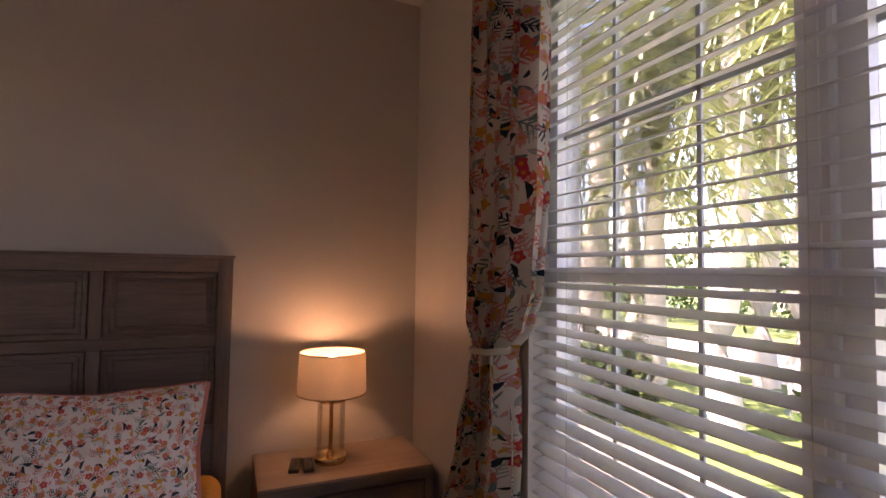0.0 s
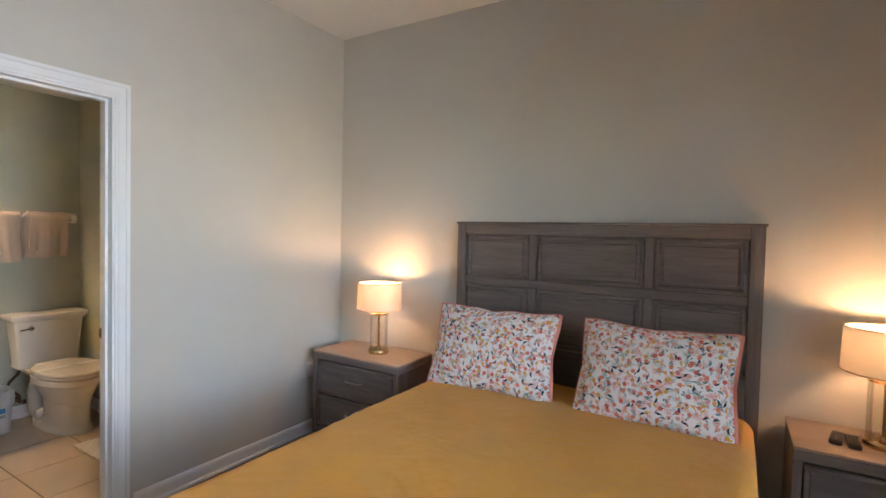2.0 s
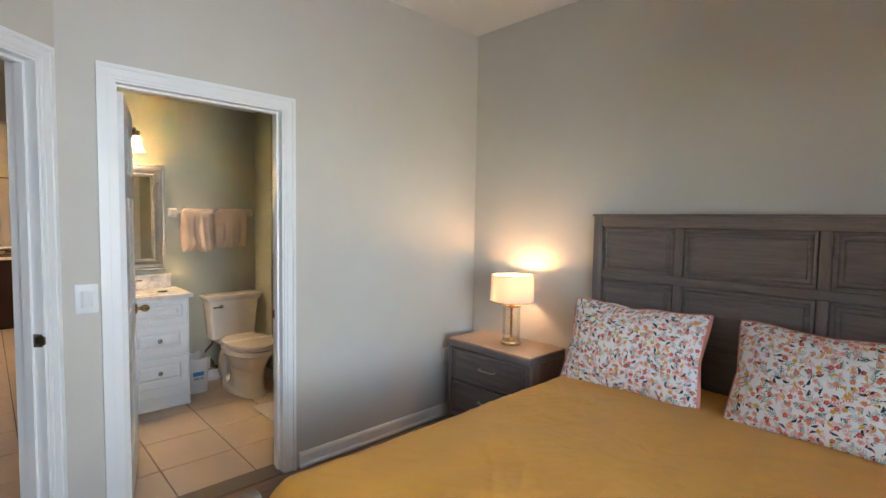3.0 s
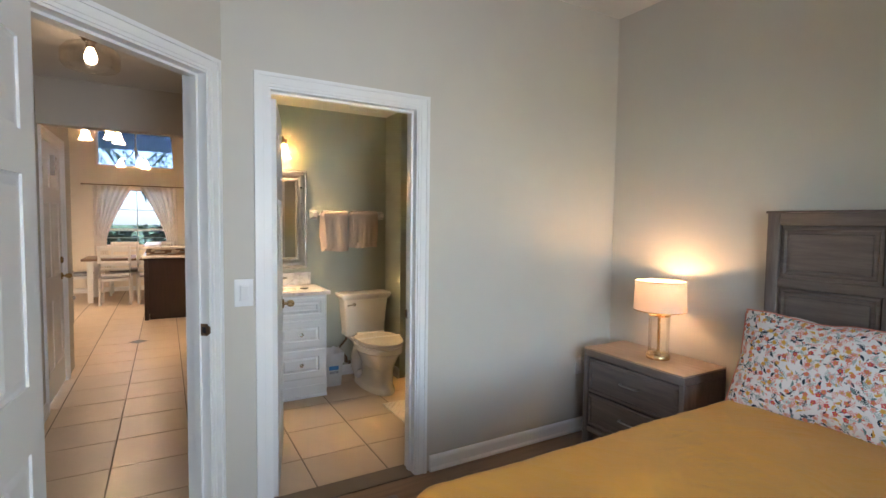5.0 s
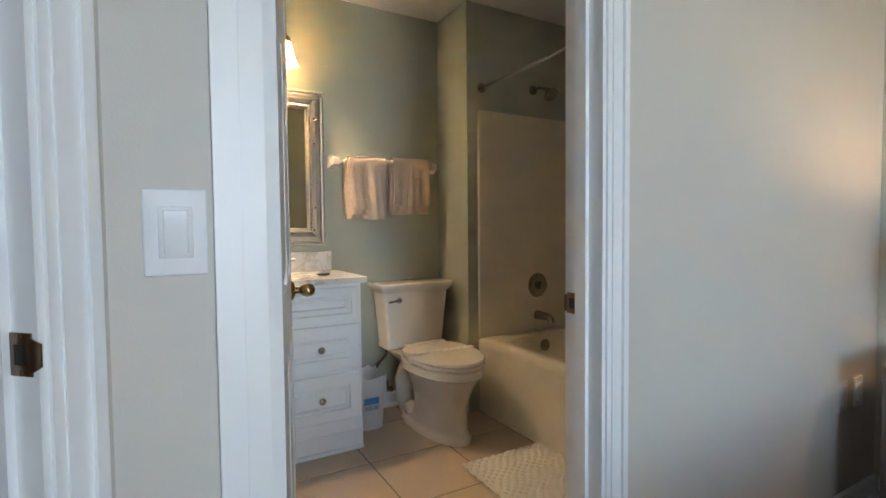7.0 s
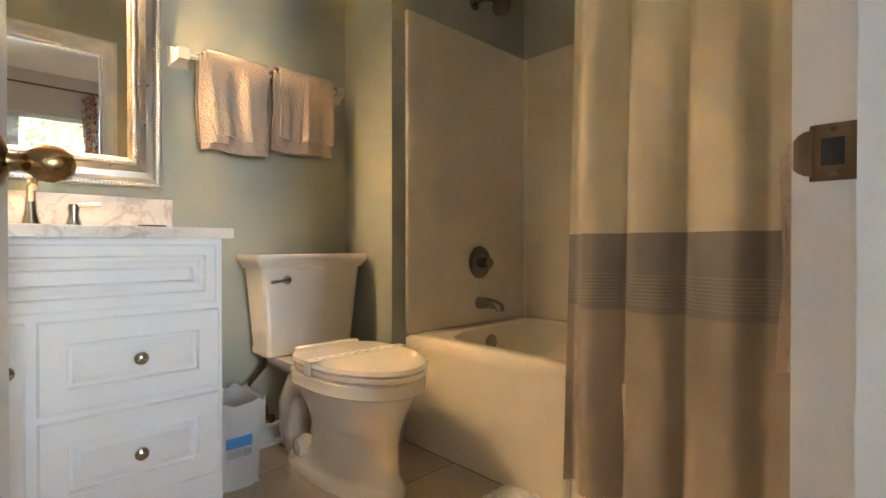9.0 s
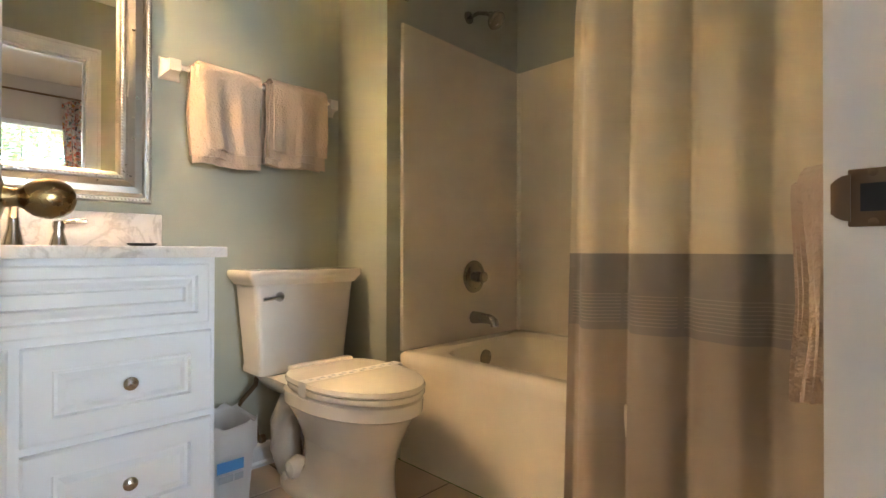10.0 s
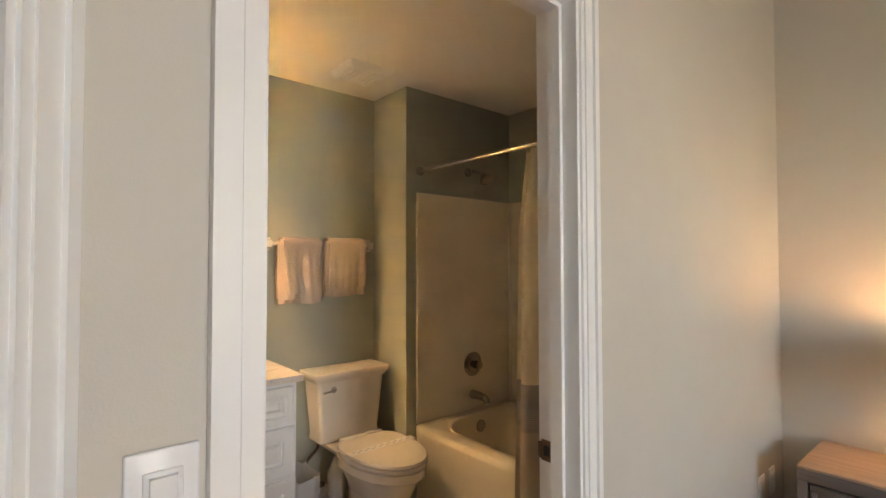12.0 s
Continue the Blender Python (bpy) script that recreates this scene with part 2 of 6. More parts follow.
BRASS = glossy("antique brass", (0.36, 0.25, 0.12), 0.28, 1.0)
LAMPBRASS = glossy("satin brass", (0.62, 0.45, 0.24), 0.25, 1.0)
NICKEL = glossy("satin nickel", (0.50, 0.48, 0.44), 0.3, 1.0)
BRONZE = glossy("oil rubbed bronze", (0.20, 0.135, 0.085), 0.32, 1.0)
# darker than CHROME, so the fittings stand out from the almond surround
DARKCHROME = glossy("dark chrome", (0.30, 0.28, 0.25), 0.25, 1.0)
SILVER = glossy("champagne silver leaf", (0.44, 0.42, 0.40), 0.3, 1.0, 0.14)
STEEL = glossy("stainless steel", (0.45, 0.45, 0.46), 0.28, 1.0)
BLACK = glossy("black plastic", (0.012, 0.012, 0.013), 0.4)
DARKGREY = glossy("dark grey rubber keys", (0.05, 0.05, 0.055), 0.5)
WHITEPLASTIC = glossy("white plastic", (0.80, 0.81, 0.83), 0.3)
BINPLASTIC = see_through("translucent bin plastic", rgb(0.80, 0.80, 0.80), 0.35, 0.4)
BLUELABEL = glossy("blue label print", (0.06, 0.26, 0.60), 0.4)
GREYLABEL = glossy("grey label print", (0.42, 0.44, 0.46), 0.5)
MARBLE = marble()
MIRROR = glossy("mirror silver", (0.90, 0.90, 0.90), 0.03, 1.0, 0.0)
MIRROR.node_tree.nodes["Principled BSDF"].inputs["Roughness"].default_value = 0.0
for link in list(MIRROR.node_tree.nodes["Principled BSDF"].inputs["Roughness"].links):
    MIRROR.node_tree.links.remove(link)
for link in list(MIRROR.node_tree.nodes["Principled BSDF"].inputs["Normal"].links):
    MIRROR.node_tree.links.remove(link)
PANE = clear_glass("window glass", (0.97, 0.99, 0.98, 1), 0.8)
# white muntins; the shade on them is put into this grey
GRILLE_SHADED = painted("shade darkened white window grille", (0.42, 0.44, 0.47), 0.5, 0.06, 0.03, 60)
# dark tint added to hold down the bright daylight seen through it
PANE_DIMMED = clear_glass("dimmed window glass", (0.24, 0.28, 0.35, 1), 0.8)
LAMPGLASS = clear_glass("clear lamp glass", (0.98, 0.97, 0.95, 1), 0.35)
SHADE = see_through("white drum shade linen", rgb(0.82, 0.74, 0.64), 0.28)
FROST = see_through("frosted glass shade", rgb(0.85, 0.76, 0.62), 0.42, 0.3)
SHEER = see_through("sheer white curtain", rgb(0.80, 0.74, 0.69), 0.3, 0.9, 0.06)
VALANCE = see_through("blind slat vinyl", rgb(0.84, 0.85, 0.87), 0.42, 0.35)
BULB = glow("warm bulb", rgb(1.0, 0.62, 0.31), 13.5)
BULB_BATH = glow("warm vanity bulb", rgb(1.0, 0.70, 0.38), 28.0)
BULB_HALL = glow("hall bulb", rgb(1.0, 0.72, 0.45), 2.0)
BULB_DINING = glow("dining bulb", rgb(1.0, 0.72, 0.45), 72.0)
TILE = stone_tile("beige ceramic tile", (0.58, 0.45, 0.33))
GROUT = painted("brown grey grout", (0.20, 0.16, 0.125), 0.9, 0.5)
GRASS = painted("lawn", (0.11, 0.16, 0.035), 0.95, 0.9, 0.35, 40)
PAVE = painted("pale concrete drive", (0.46, 0.42, 0.37), 0.9, 0.5, 0.12, 60)
BARK = painted("pale palm bark", (0.56, 0.51, 0.45), 0.95, 0.9, 0.25, 30)
LEAF = glossy("yellow green palm leaf", (0.30, 0.33, 0.16), 0.45, 0.0, 0.35)
LEAF_DARK = glossy("dark shrub leaf", (0.05, 0.095, 0.03), 0.5, 0.0, 0.4)
BLUEROOF = painted("blue grey patio canopy", (0.16, 0.24, 0.42), 0.7)
STUCCO = painted("pale stucco", (0.55, 0.50, 0.44), 0.9, 0.7)
MOSAIC_A = glossy("brown glass mosaic", (0.18, 0.11, 0.07), 0.2)
MOSAIC_B = glossy("cream stone mosaic", (0.55, 0.48, 0.38), 0.35)
MOSAIC_C = glossy("grey glass mosaic", (0.28, 0.28, 0.27), 0.2)
CURTAIN_BAND = cloth("grey woven band", (0.30, 0.27, 0.232), 0.9, 500, 0.06)
CURTAIN_CREAM = cloth("cream woven cotton", (0.72, 0.635, 0.47), 0.9, 500, 0.05)
CURTAIN_STRIPE = cloth("pale grey woven stripe", (0.42, 0.365, 0.30), 0.9, 500, 0.05)
CURTAIN_TAUPE = cloth("taupe woven cotton", (0.42, 0.345, 0.265), 0.9, 500, 0.05)


# ---------------------------------------------------------------- mesh helpers
def box(bm, x0, x1, y0, y1, z0, z1):
    p = [bm.verts.new((x, y, z)) for z in (z0, z1) for x, y in ((x0, y0), (x1, y0), (x1, y1), (x0, y1))]
    for f in ((3, 2, 1, 0), (4, 5, 6, 7), (0, 1, 5, 4), (1, 2, 6, 5), (2, 3, 7, 6), (3, 0, 4, 7)):
        bm.faces.new([p[i] for i in f])
    return bm


def boxes(*rows):
    bm = bmesh.new()
    for r in rows:
        box(bm, *r)
    return bm


def rounded(x0, x1, y0, y1, z0, z1, r=0.004, n=2):
    bm = boxes((x0, x1, y0, y1, z0, z1))
    bmesh.ops.bevel(bm, geom=bm.edges[:], offset=r, segments=n, profile=0.5, affect="EDGES")
    return bm


def soft(bm, r, n=2):
    bmesh.ops.bevel(bm, geom=bm.edges[:], offset=r, segments=n, profile=0.5, affect="EDGES")
    return bm


def lathe(profile, n=32, axis="Z", at=(0, 0, 0), close=False):
    """A turned shape: rows of (radius, height)."""
    bm = bmesh.new()
    rings = []
    for r, h in profile:
        ring = []
        for i in range(n):
            a = 2 * math.pi * i / n
            c, s = r * math.cos(a), r * math.sin(a)
            p = {"Z": (c, s, h), "X": (h, c, s), "Y": (s, h, c)}[axis]
            ring.append(bm.verts.new((p[0] + at[0], p[1] + at[1], p[2] + at[2])))
        rings.append(ring)
    for a, b in zip(rings, rings[1:]):
        for i in range(n):
            bm.faces.new((a[i], a[(i + 1) % n], b[(i + 1) % n], b[i]))
    if close:
        bm.faces.new(list(reversed(rings[0])))
        bm.faces.new(rings[-1])
    bmesh.ops.recalc_face_normals(bm, faces=bm.faces[:])
    return bm


def tube(points, r, n=10, radii=None):
    bm = bmesh.new()
    pts = [Vector(p) for p in points]
    rings = []
    for i, p in enumerate(pts):
        d = (pts[min(i + 1, len(pts) - 1)] - pts[max(i - 1, 0)]).normalized()
        q = d.to_track_quat("Z", "Y")
        k = radii[i] if radii else r
        rings.append([bm.verts.new(p + q @ Vector((k * math.cos(2 * math.pi * j / n), k * math.sin(2 * math.pi * j / n), 0))) for j in range(n)])
    for a, b in zip(rings, rings[1:]):
        for j in range(n):
            bm.faces.new((a[j], a[(j + 1) % n], b[(j + 1) % n], b[j]))
    bm.faces.new(list(reversed(rings[0])))
    bm.faces.new(rings[-1])
    bmesh.ops.recalc_face_normals(bm, faces=bm.faces[:])
    return bm


def sheet(fn, nu, nv, uvfn=None, thick=0.0, closed=False):
    """A cloth or shell from fn(u, v), u and v from 0 to 1; uvfn gives its print's metres."""
    bm = bmesh.new()
    lay = bm.loops.layers.uv.new("UVMap")
    g = [[bm.verts.new(fn(i / nu, j / nv)) for i in range(nu if closed else nu + 1)] for j in range(nv + 1)]
    m = len(g[0])
    for j in range(nv):
        for i in range(nu):
            f = bm.faces.new((g[j][i], g[j][(i + 1) % m], g[j + 1][(i + 1) % m], g[j + 1][i]))
            if uvfn:
                for lp, (a, b) in zip(f.loops, ((i, j), (i + 1, j), (i + 1, j + 1), (i, j + 1))):
                    lp[lay].uv = uvfn(a / nu, b / nv)
    bmesh.ops.recalc_face_normals(bm, faces=bm.faces[:])
    if thick:
        thicken(bm, thick)
    return bm


def thicken(bm, t):
    """A second skin at t along the normals, closed along the borders."""
    bm.normal_update()
    lay = bm.loops.layers.uv.active
    faces, edges = bm.faces[:], [e for e in bm.edges if e.is_boundary]
    twin = {v: bm.verts.new(v.co - v.normal * t) for v in bm.verts[:]}
    for f in faces:
        g = bm.faces.new([twin[v] for v in reversed(f.verts)])
        if lay:
            for a, b in zip(g.loops, reversed(f.loops[:])):
                a[lay].uv = b[lay].uv
    for e in edges:
        a, b = e.verts
        f = e.link_faces[0]
        if [lp for lp in f.loops if lp.vert == a][0].link_loop_next.vert == b:
            a, b = b, a
        bm.faces.new((a, b, twin[b], twin[a]))


def loft(rings, cap=True):
    """A closed skin through rings of equally many points."""
    bm = bmesh.new()
    vs = [[bm.verts.new(p) for p in r] for r in rings]
    n = len(vs[0])
    for a, b in zip(vs, vs[1:]):
        for i in range(n):
            bm.faces.new((a[i], a[(i + 1) % n], b[(i + 1) % n], b[i]))
    if cap:
        bm.faces.new(list(reversed(vs[0])))
        bm.faces.new(vs[-1])
    bmesh.ops.recalc_face_normals(bm, faces=bm.faces[:])
    return bm


def mesh_of(name, bm, material, smooth=True):
    me = bpy.data.meshes.new(name)
    bm.to_mesh(me)
    bm.free()
    me.materials.append(material)
    if smooth:
        me.shade_smooth()
        me.set_sharp_from_angle(angle=radians(48))
    return me


def part(name, bm, material, parent, label="", smooth=True):
    ob = new(name, mesh_of(name, bm, material, smooth))
    ob.parent = parent
    if label:
        tagged(ob, label)
    return ob


def thing(name, label, category, at=(0, 0, 0), rz=0.0, group="", kind=""):
    ob = new(name)
    ob.matrix_basis = pose(at[0], at[1], at[2], 0, 0, rz)
    return tagged(ob, label, category, group, kind)


def solid(name, bm, material, label, category, at=(0, 0, 0), rz=0.0, kind="", group="", smooth=True):
    ob = new(name, mesh_of(name, bm, material, smooth))
    ob.matrix_basis = pose(at[0], at[1], at[2], 0, 0, rz)
    return tagged(ob, label, category, group, kind)


def setting(name, bm, material, label, at=(0, 0, 0), rz=0.0, category="wall"):
    return solid(name, bm, material, label, category, at, rz, "structure", smooth=False)


def pieces(cuts, a0, a1, z1, z0=0.0):
    """Splits a wall's stretch a0..a1 and height into rectangles round openings (a, b, low, high)."""
    out, last = [], a0
    for a, b, lo, hi in sorted(cuts):
        if a > last:
            out.append((last, a, z0, z1))
        if lo > z0:
            out.append((a, b, z0, lo))
        if hi < z1:
            out.append((a, b, hi, z1))
        last = b
    if last < a1:
        out.append((last, a1, z0, z1))
    return out


def wall_x(name, x0, x1, y0, y1, h, material, label, cuts=(), z0=0.0):
    return setting(name, boxes(*[(x0, x1, a, b, c, d) for a, b, c, d in pieces(cuts, y0, y1, h, z0)]), material, label)


def wall_y(name, y0, y1, x0, x1, h, material, label, cuts=(), z0=0.0):
    return setting(name, boxes(*[(a, b, y0, y1, c, d) for a, b, c, d in pieces(cuts, x0, x1, h, z0)]), material, label)


# ---------------------------------------------------------------- the bedroom's shell
H = 2.88          # bedroom ceiling
XE, XW = 0.867, -2.70
YN, YS = 2.43, -1.25
BO = (0.062, 0.868)       # bathroom doorway along y
WIN = (-0.265, 1.385)    # bedroom window along y
WZ = (0.55, 2.38)

wall_y("wall_north", YN, YN + 0.12, -2.82, XE + 0.2, H + 0.1, WALL, "greige painted bedroom wall behind the bed")
wall_x("wall_east", XE, XE + 0.2, YS - 0.12, YN, H + 0.1, WALL, "greige painted bedroom wall with the window", [(*WIN, *WZ)])
wall_y("wall_south", YS - 0.12, YS, -1.56, XE, H + 0.1, WALL, "greige painted bedroom wall")
wall_x("wall_west", -2.76, XW, -0.13, YN, H + 0.1, WALL, "greige painted wall with the bathroom doorway", [(*BO, 0, 2.076)])
wall_x("wall_bath_east", -2.82, -2.76, -0.10, 2.43, 2.44, SAGE, "sage green bathroom wall beside the doorway", [(*BO, 0, 2.076)])
setting("ceiling_bedroom", boxes((-2.9, XE + 0.2, YS - 0.2, YN + 0.12, H, H + 0.08)), CEIL, "white painted bedroom ceiling", category="ceiling")

# the wall across the corner, with the hall doorway
DG = (-2.70, -0.13)
DO = (0.078, 0.815)
setting("wall_diagonal", boxes(*[(a, b, -0.12, 0, c, d) for a, b, c, d in pieces([(*DO, 0, 2.088)], 0.0, 1.62, H + 0.1)]), WALL,
        "greige painted corner wall with the hall doorway", (*DG, 0), -45)


def casing(name, at, rz, a, b, head, depth, label, back=True, strike=None, hinge=None, sy=0.0):
    """A doorway's trim: jamb lining, stops and moulded casing. Local x along the wall, y out of its face."""
    d = thing(name, label, "door frame", at, rz, kind="structure")
    t = 0.018
    part("jamb", boxes((a, a + t, -depth - 0.002, 0.002, 0, head)), TRIM, d)
    part("jamb", boxes((b - t, b, -depth - 0.002, 0.002, 0, head)), TRIM, d)
    part("head_jamb", boxes((a + t, b - t, -depth - 0.002, 0.002, head - t, head)), TRIM, d)
    m = -depth * 0.5
    part("door_stop", boxes((a + t, a + t + 0.011, m - 0.018, m + 0.018, 0, head - t)), TRIM, d)
    part("door_stop", boxes((b - t - 0.011, b - t, m - 0.018, m + 0.018, 0, head - t)), TRIM, d)
    part("door_stop", boxes((a + t + 0.011, b - t - 0.011, m - 0.018, m + 0.018, head - t - 0.011, head - t)), TRIM, d)
    for face in ((0.0, 1), (-depth, -1)) if back else ((0.0, 1),):
        y, s = face
        w, r = 0.064, 0.008

        def strip(x0, x1, z0, z1, thick):
            ya, yb = sorted((y, y + s * thick))
            return (x0, x1, ya, yb, z0, z1)
        for side in (-1, 1):
            e = a + r if side < 0 else b - r
            rows = []
            for o0, o1, th in ((0.0, 0.014, 0.009), (0.014, 0.024, 0.013), (0.024, 0.047, 0.011), (0.047, w, 0.019)):
                x0, x1 = sorted((e + side * o0, e + side * o1))
                rows.append(strip(x0, x1, 0, head - r + o1, th))
            part("casing", boxes(*rows), TRIM, d)
        rows = []
        for o0, o1, th in ((0.0, 0.014, 0.009), (0.014, 0.024, 0.013), (0.024, 0.047, 0.011), (0.047, w, 0.019)):
            rows.append(strip(a + r - o0, b - r + o0, head - r + o0, head - r + o1, th))
        part("head_casing", boxes(*rows), TRIM, d)
    if strike:
        x, z, metal, s, lip = strike
        pl = part("strike_plate", soft(boxes((min(x, x + s * 0.003), max(x, x + s * 0.003), sy - 0.042, sy - 0.006, z - 0.027, z + 0.027)), 0.001, 1), metal, d, "dark metal strike plate")
        # a black slab on the plate stands in for the hole's dark inside
        part("latch_hole_dark", boxes((min(x + s * 0.003, x + s * 0.004), max(x + s * 0.003, x + s * 0.004), sy - 0.033, sy - 0.015, z - 0.013, z + 0.013)), BLACK, pl)
        e = sy - 0.024 + lip * 0.018
        curve = [(e - lip * 0.002, 0.0034), (e + lip * 0.004, 0.0044), (e + lip * 0.009, 0.0034), (e + lip * 0.013, 0.0)]
        part("lip", loft([[(x + s * (d0 - 0.0012), y0, z - h0), (x + s * (d0 + 0.0012), y0, z - h0), (x + s * (d0 + 0.0012), y0, z + h0), (x + s * (d0 - 0.0012), y0, z + h0)] for (y0, d0), h0 in zip(curve, (0.022, 0.021, 0.018, 0.014))]), metal, pl)
        for k in (-0.023, 0.023):
            part("screw", lathe([(0.0, 0), (0.004, 0.0), (0.003, 0.0012), (0.0, 0.0015)], 10, "X", (x + s * 0.003, sy - 0.024, z + k)), metal, pl)
    if hinge:
        x, s, y = hinge
        for z in (0.28, 1.03, 1.78):
            hg = part("hinge", soft(boxes((min(x, x + s * 0.0025), max(x, x + s * 0.0025), y, y + 0.032, z - 0.045, z + 0.045)), 0.001, 1), NICKEL, d, "satin nickel hinge leaf")
            part("hinge_pin", tube([(x + s * 0.006, y - 0.004, z - 0.047), (x + s * 0.006, y - 0.004, z + 0.047)], 0.0065, 10), NICKEL, hg)
    return d


# west doorway: local x runs along -y there, so that local y points into the bedroom
casing("door_frame_bath", (XW, 0, 0), -90, -BO[1], -BO[0], 2.076, 0.12, "white moulded door casing round the bathroom doorway",
       sy=-0.072, strike=(-BO[1] + 0.018, 0.91, BRONZE, 1, -1), hinge=(-BO[0] - 0.018, -1, -0.115))
casing("door_frame_hall", (*DG, 0), -45, DO[0], DO[1], 2.088, 0.12, "white moulded door casing round the hall doorway",
       strike=(DO[0] + 0.018, 0.955, BRONZE, 1, 1), hinge=(DO[1] - 0.018, -1, -0.037))


def six_panel_door(name, label, width, height, at, rz, knob_metal, knob_z, deadbolt=False):
    """A moulded six panel door; hinged at local x = 0, the leaf along +x, 35 mm thick about y = 0."""
    d = thing(name, label, "door", at, rz)
    t, rec = 0.0175, 0.007
    st, mid = 0.105, 0.10
    xs = ((st, width / 2 - mid / 2), (width / 2 + mid / 2, width - st))
    rows = ((0.24, 0.78), (0.97, 1.56), (1.68, height - 0.13))
    bm = boxes((0, width, -t + rec, t - rec, 0.012, height))
    for s in (-1, 1):
        y0, y1 = sorted((s * (t - rec), s * t))
        box(bm, 0, st, y0, y1, 0.012, height)
        box(bm, width - st, width, y0, y1, 0.012, height)
        box(bm, width / 2 - mid / 2, width / 2 + mid / 2, y0, y1, 0.012, height)
        zs = [0.012] + [z for r in rows for z in r] + [height]
        for z0, z1 in zip(zs[::2], zs[1::2]):
            for x0, x1 in xs:
                box(bm, x0, x1, y0, y1, z0, z1)
    leaf = part("leaf", bm, TRIM, d)
    for s in (-1, 1):
        for z0, z1 in rows:
            for x0, x1 in xs:
                g, k = 0.012, 0.036
                base = [(x0 + g, z0 + g), (x1 - g, z0 + g), (x1 - g, z1 - g), (x0 + g, z1 - g)]
                top = [(x0 + k, z0 + k), (x1 - k, z0 + k), (x1 - k, z1 - k), (x0 + k, z1 - k)]
                part("panel", loft([[(x, s * (t - rec), z) for x, z in base], [(x, s * (t - 0.001), z) for x, z in top]]), TRIM, leaf, smooth=False)
    kx = width - 0.062
    for s in (-1, 1):
        prof = [(0.0, 0), (0.030, 0.0), (0.032, 0.004), (0.026, 0.009), (0.011, 0.014), (0.0095, 0.024), (0.012, 0.029), (0.0155, 0.0325), (0.0185, 0.037), (0.0206, 0.042), (0.0217, 0.047), (0.0218, 0.052), (0.0208, 0.058), (0.0188, 0.063), (0.0155, 0.068), (0.0110, 0.0715), (0.0055, 0.0735), (0.0, 0.074)]
        part("knob", lathe([(r, s * (t + h)) for r, h in prof], 24, "Y", (kx, 0, knob_z)), knob_metal, d, "rounded metal door knob on a rose")
        if deadbolt:
            part("deadbolt", lathe([(r, s * (t + h)) for r, h in ((0, 0), (0.028, 0), (0.028, 0.012), (0.02, 0.016), (0, 0.016))], 20, "Y", (kx, 0, knob_z + 0.14)), knob_metal, d)
    part("latch_plate", boxes((width, width + 0.001, -0.012, 0.012, knob_z - 0.028, knob_z + 0.028)), knob_metal, d)
    return d


six_panel_door("door_bath", "white six panel bathroom door standing open", 0.70, 2.045, (-2.828, 0.113, 0), 166.4, BRASS, 0.915)
# swung back against the wall beside the hall doorway
six_panel_door("door_bedroom", "white six panel bedroom door standing open", 0.685, 2.055, (-2.112, -0.700, 0), -6, BRONZE, 0.96)


def baseboard(name, rows):
    bm = bmesh.new()
    for x0, y0, x1, y1 in rows:
        d = Vector((x1 - x0, y1 - y0, 0))
        ln = d.length
        d.normalize()
        nrm = Vector((-d.y, d.x, 0))
        prof = [(0, 0), (0.022, 0), (0.022, 0.012), (0.013, 0.022), (0.013, 0.070), (0.010, 0.082), (0.004, 0.09), (0, 0.09)]
        a = [bm.verts.new(Vector((x0, y0, 0)) + nrm * o + Vector((0, 0, z))) for o, z in prof]
        b = [bm.verts.new(Vector((x1, y1, 0)) + nrm * o + Vector((0, 0, z))) for o, z in prof]
        for i in range(len(prof) - 1):
            bm.faces.new((a[i], a[i + 1], b[i + 1], b[i]))
        bm.faces.new(a)
        bm.faces.new(list(reversed(b)))
    bmesh.ops.recalc_face_normals(bm, faces=bm.faces[:])
    return setting(name, bm, TRIM, "white moulded baseboard along the wall", category="baseboard")


baseboard("baseboard_bedroom", [(XW, YN, XW, BO[1] + 0.08), (XE, YN, XW + 0.022, YN), (XE, YS, XE, YN - 0.022), (-1.55, YS, XE - 0.022, YS)])
baseboard("baseboard_bath", [(-4.66, 1.50, -4.66, 0.80), (-4.31, 1.50, -4.638, 1.50)])
baseboard("baseboard_hall", [(-4.75, -1.14, -2.0, -1.14), (-2.72, -0.20, -4.72, -0.20)])
baseboard("baseboard_dining", [(-11.84, 1.5, -11.84, -2.18), (-11.818, -2.18, -8.7, -2.18)])

# ---------------------------------------------------------------- the bathroom's shell
XB = -4.66
wall_x("wall_bath_west", XB - 0.12, XB, -0.15, 1.50, 2.44, SAGE, "sage green bathroom wall behind toilet and vanity")
setting("wall_bath_wing", boxes((XB - 0.12, -4.31, 1.50, 2.52, 0, 2.44)), SAGE, "sage green wall end beside the bathtub")
wall_y("wall_bath_north", 2.40, 2.52, -4.31, -2.82, 2.44, SAGE, "sage green wall behind the bathtub")
wall_y("wall_bath_south", -0.15, -0.10, XB, -2.76, 2.44, SAGE, "sage green bathroom side wall")
setting("ceiling_bath", boxes((XB - 0.12, -2.76, -0.15, 2.52, 2.44, 2.52)), CEIL, "white painted bathroom ceiling", category="ceiling")
setting("threshold_bath", soft(boxes((-2.83, -2.69, BO[0] + 0.018, BO[1] - 0.018, -0.02, 0.006)), 0.003, 1), GROUT, "brown metal threshold strip in the doorway", category="threshold")

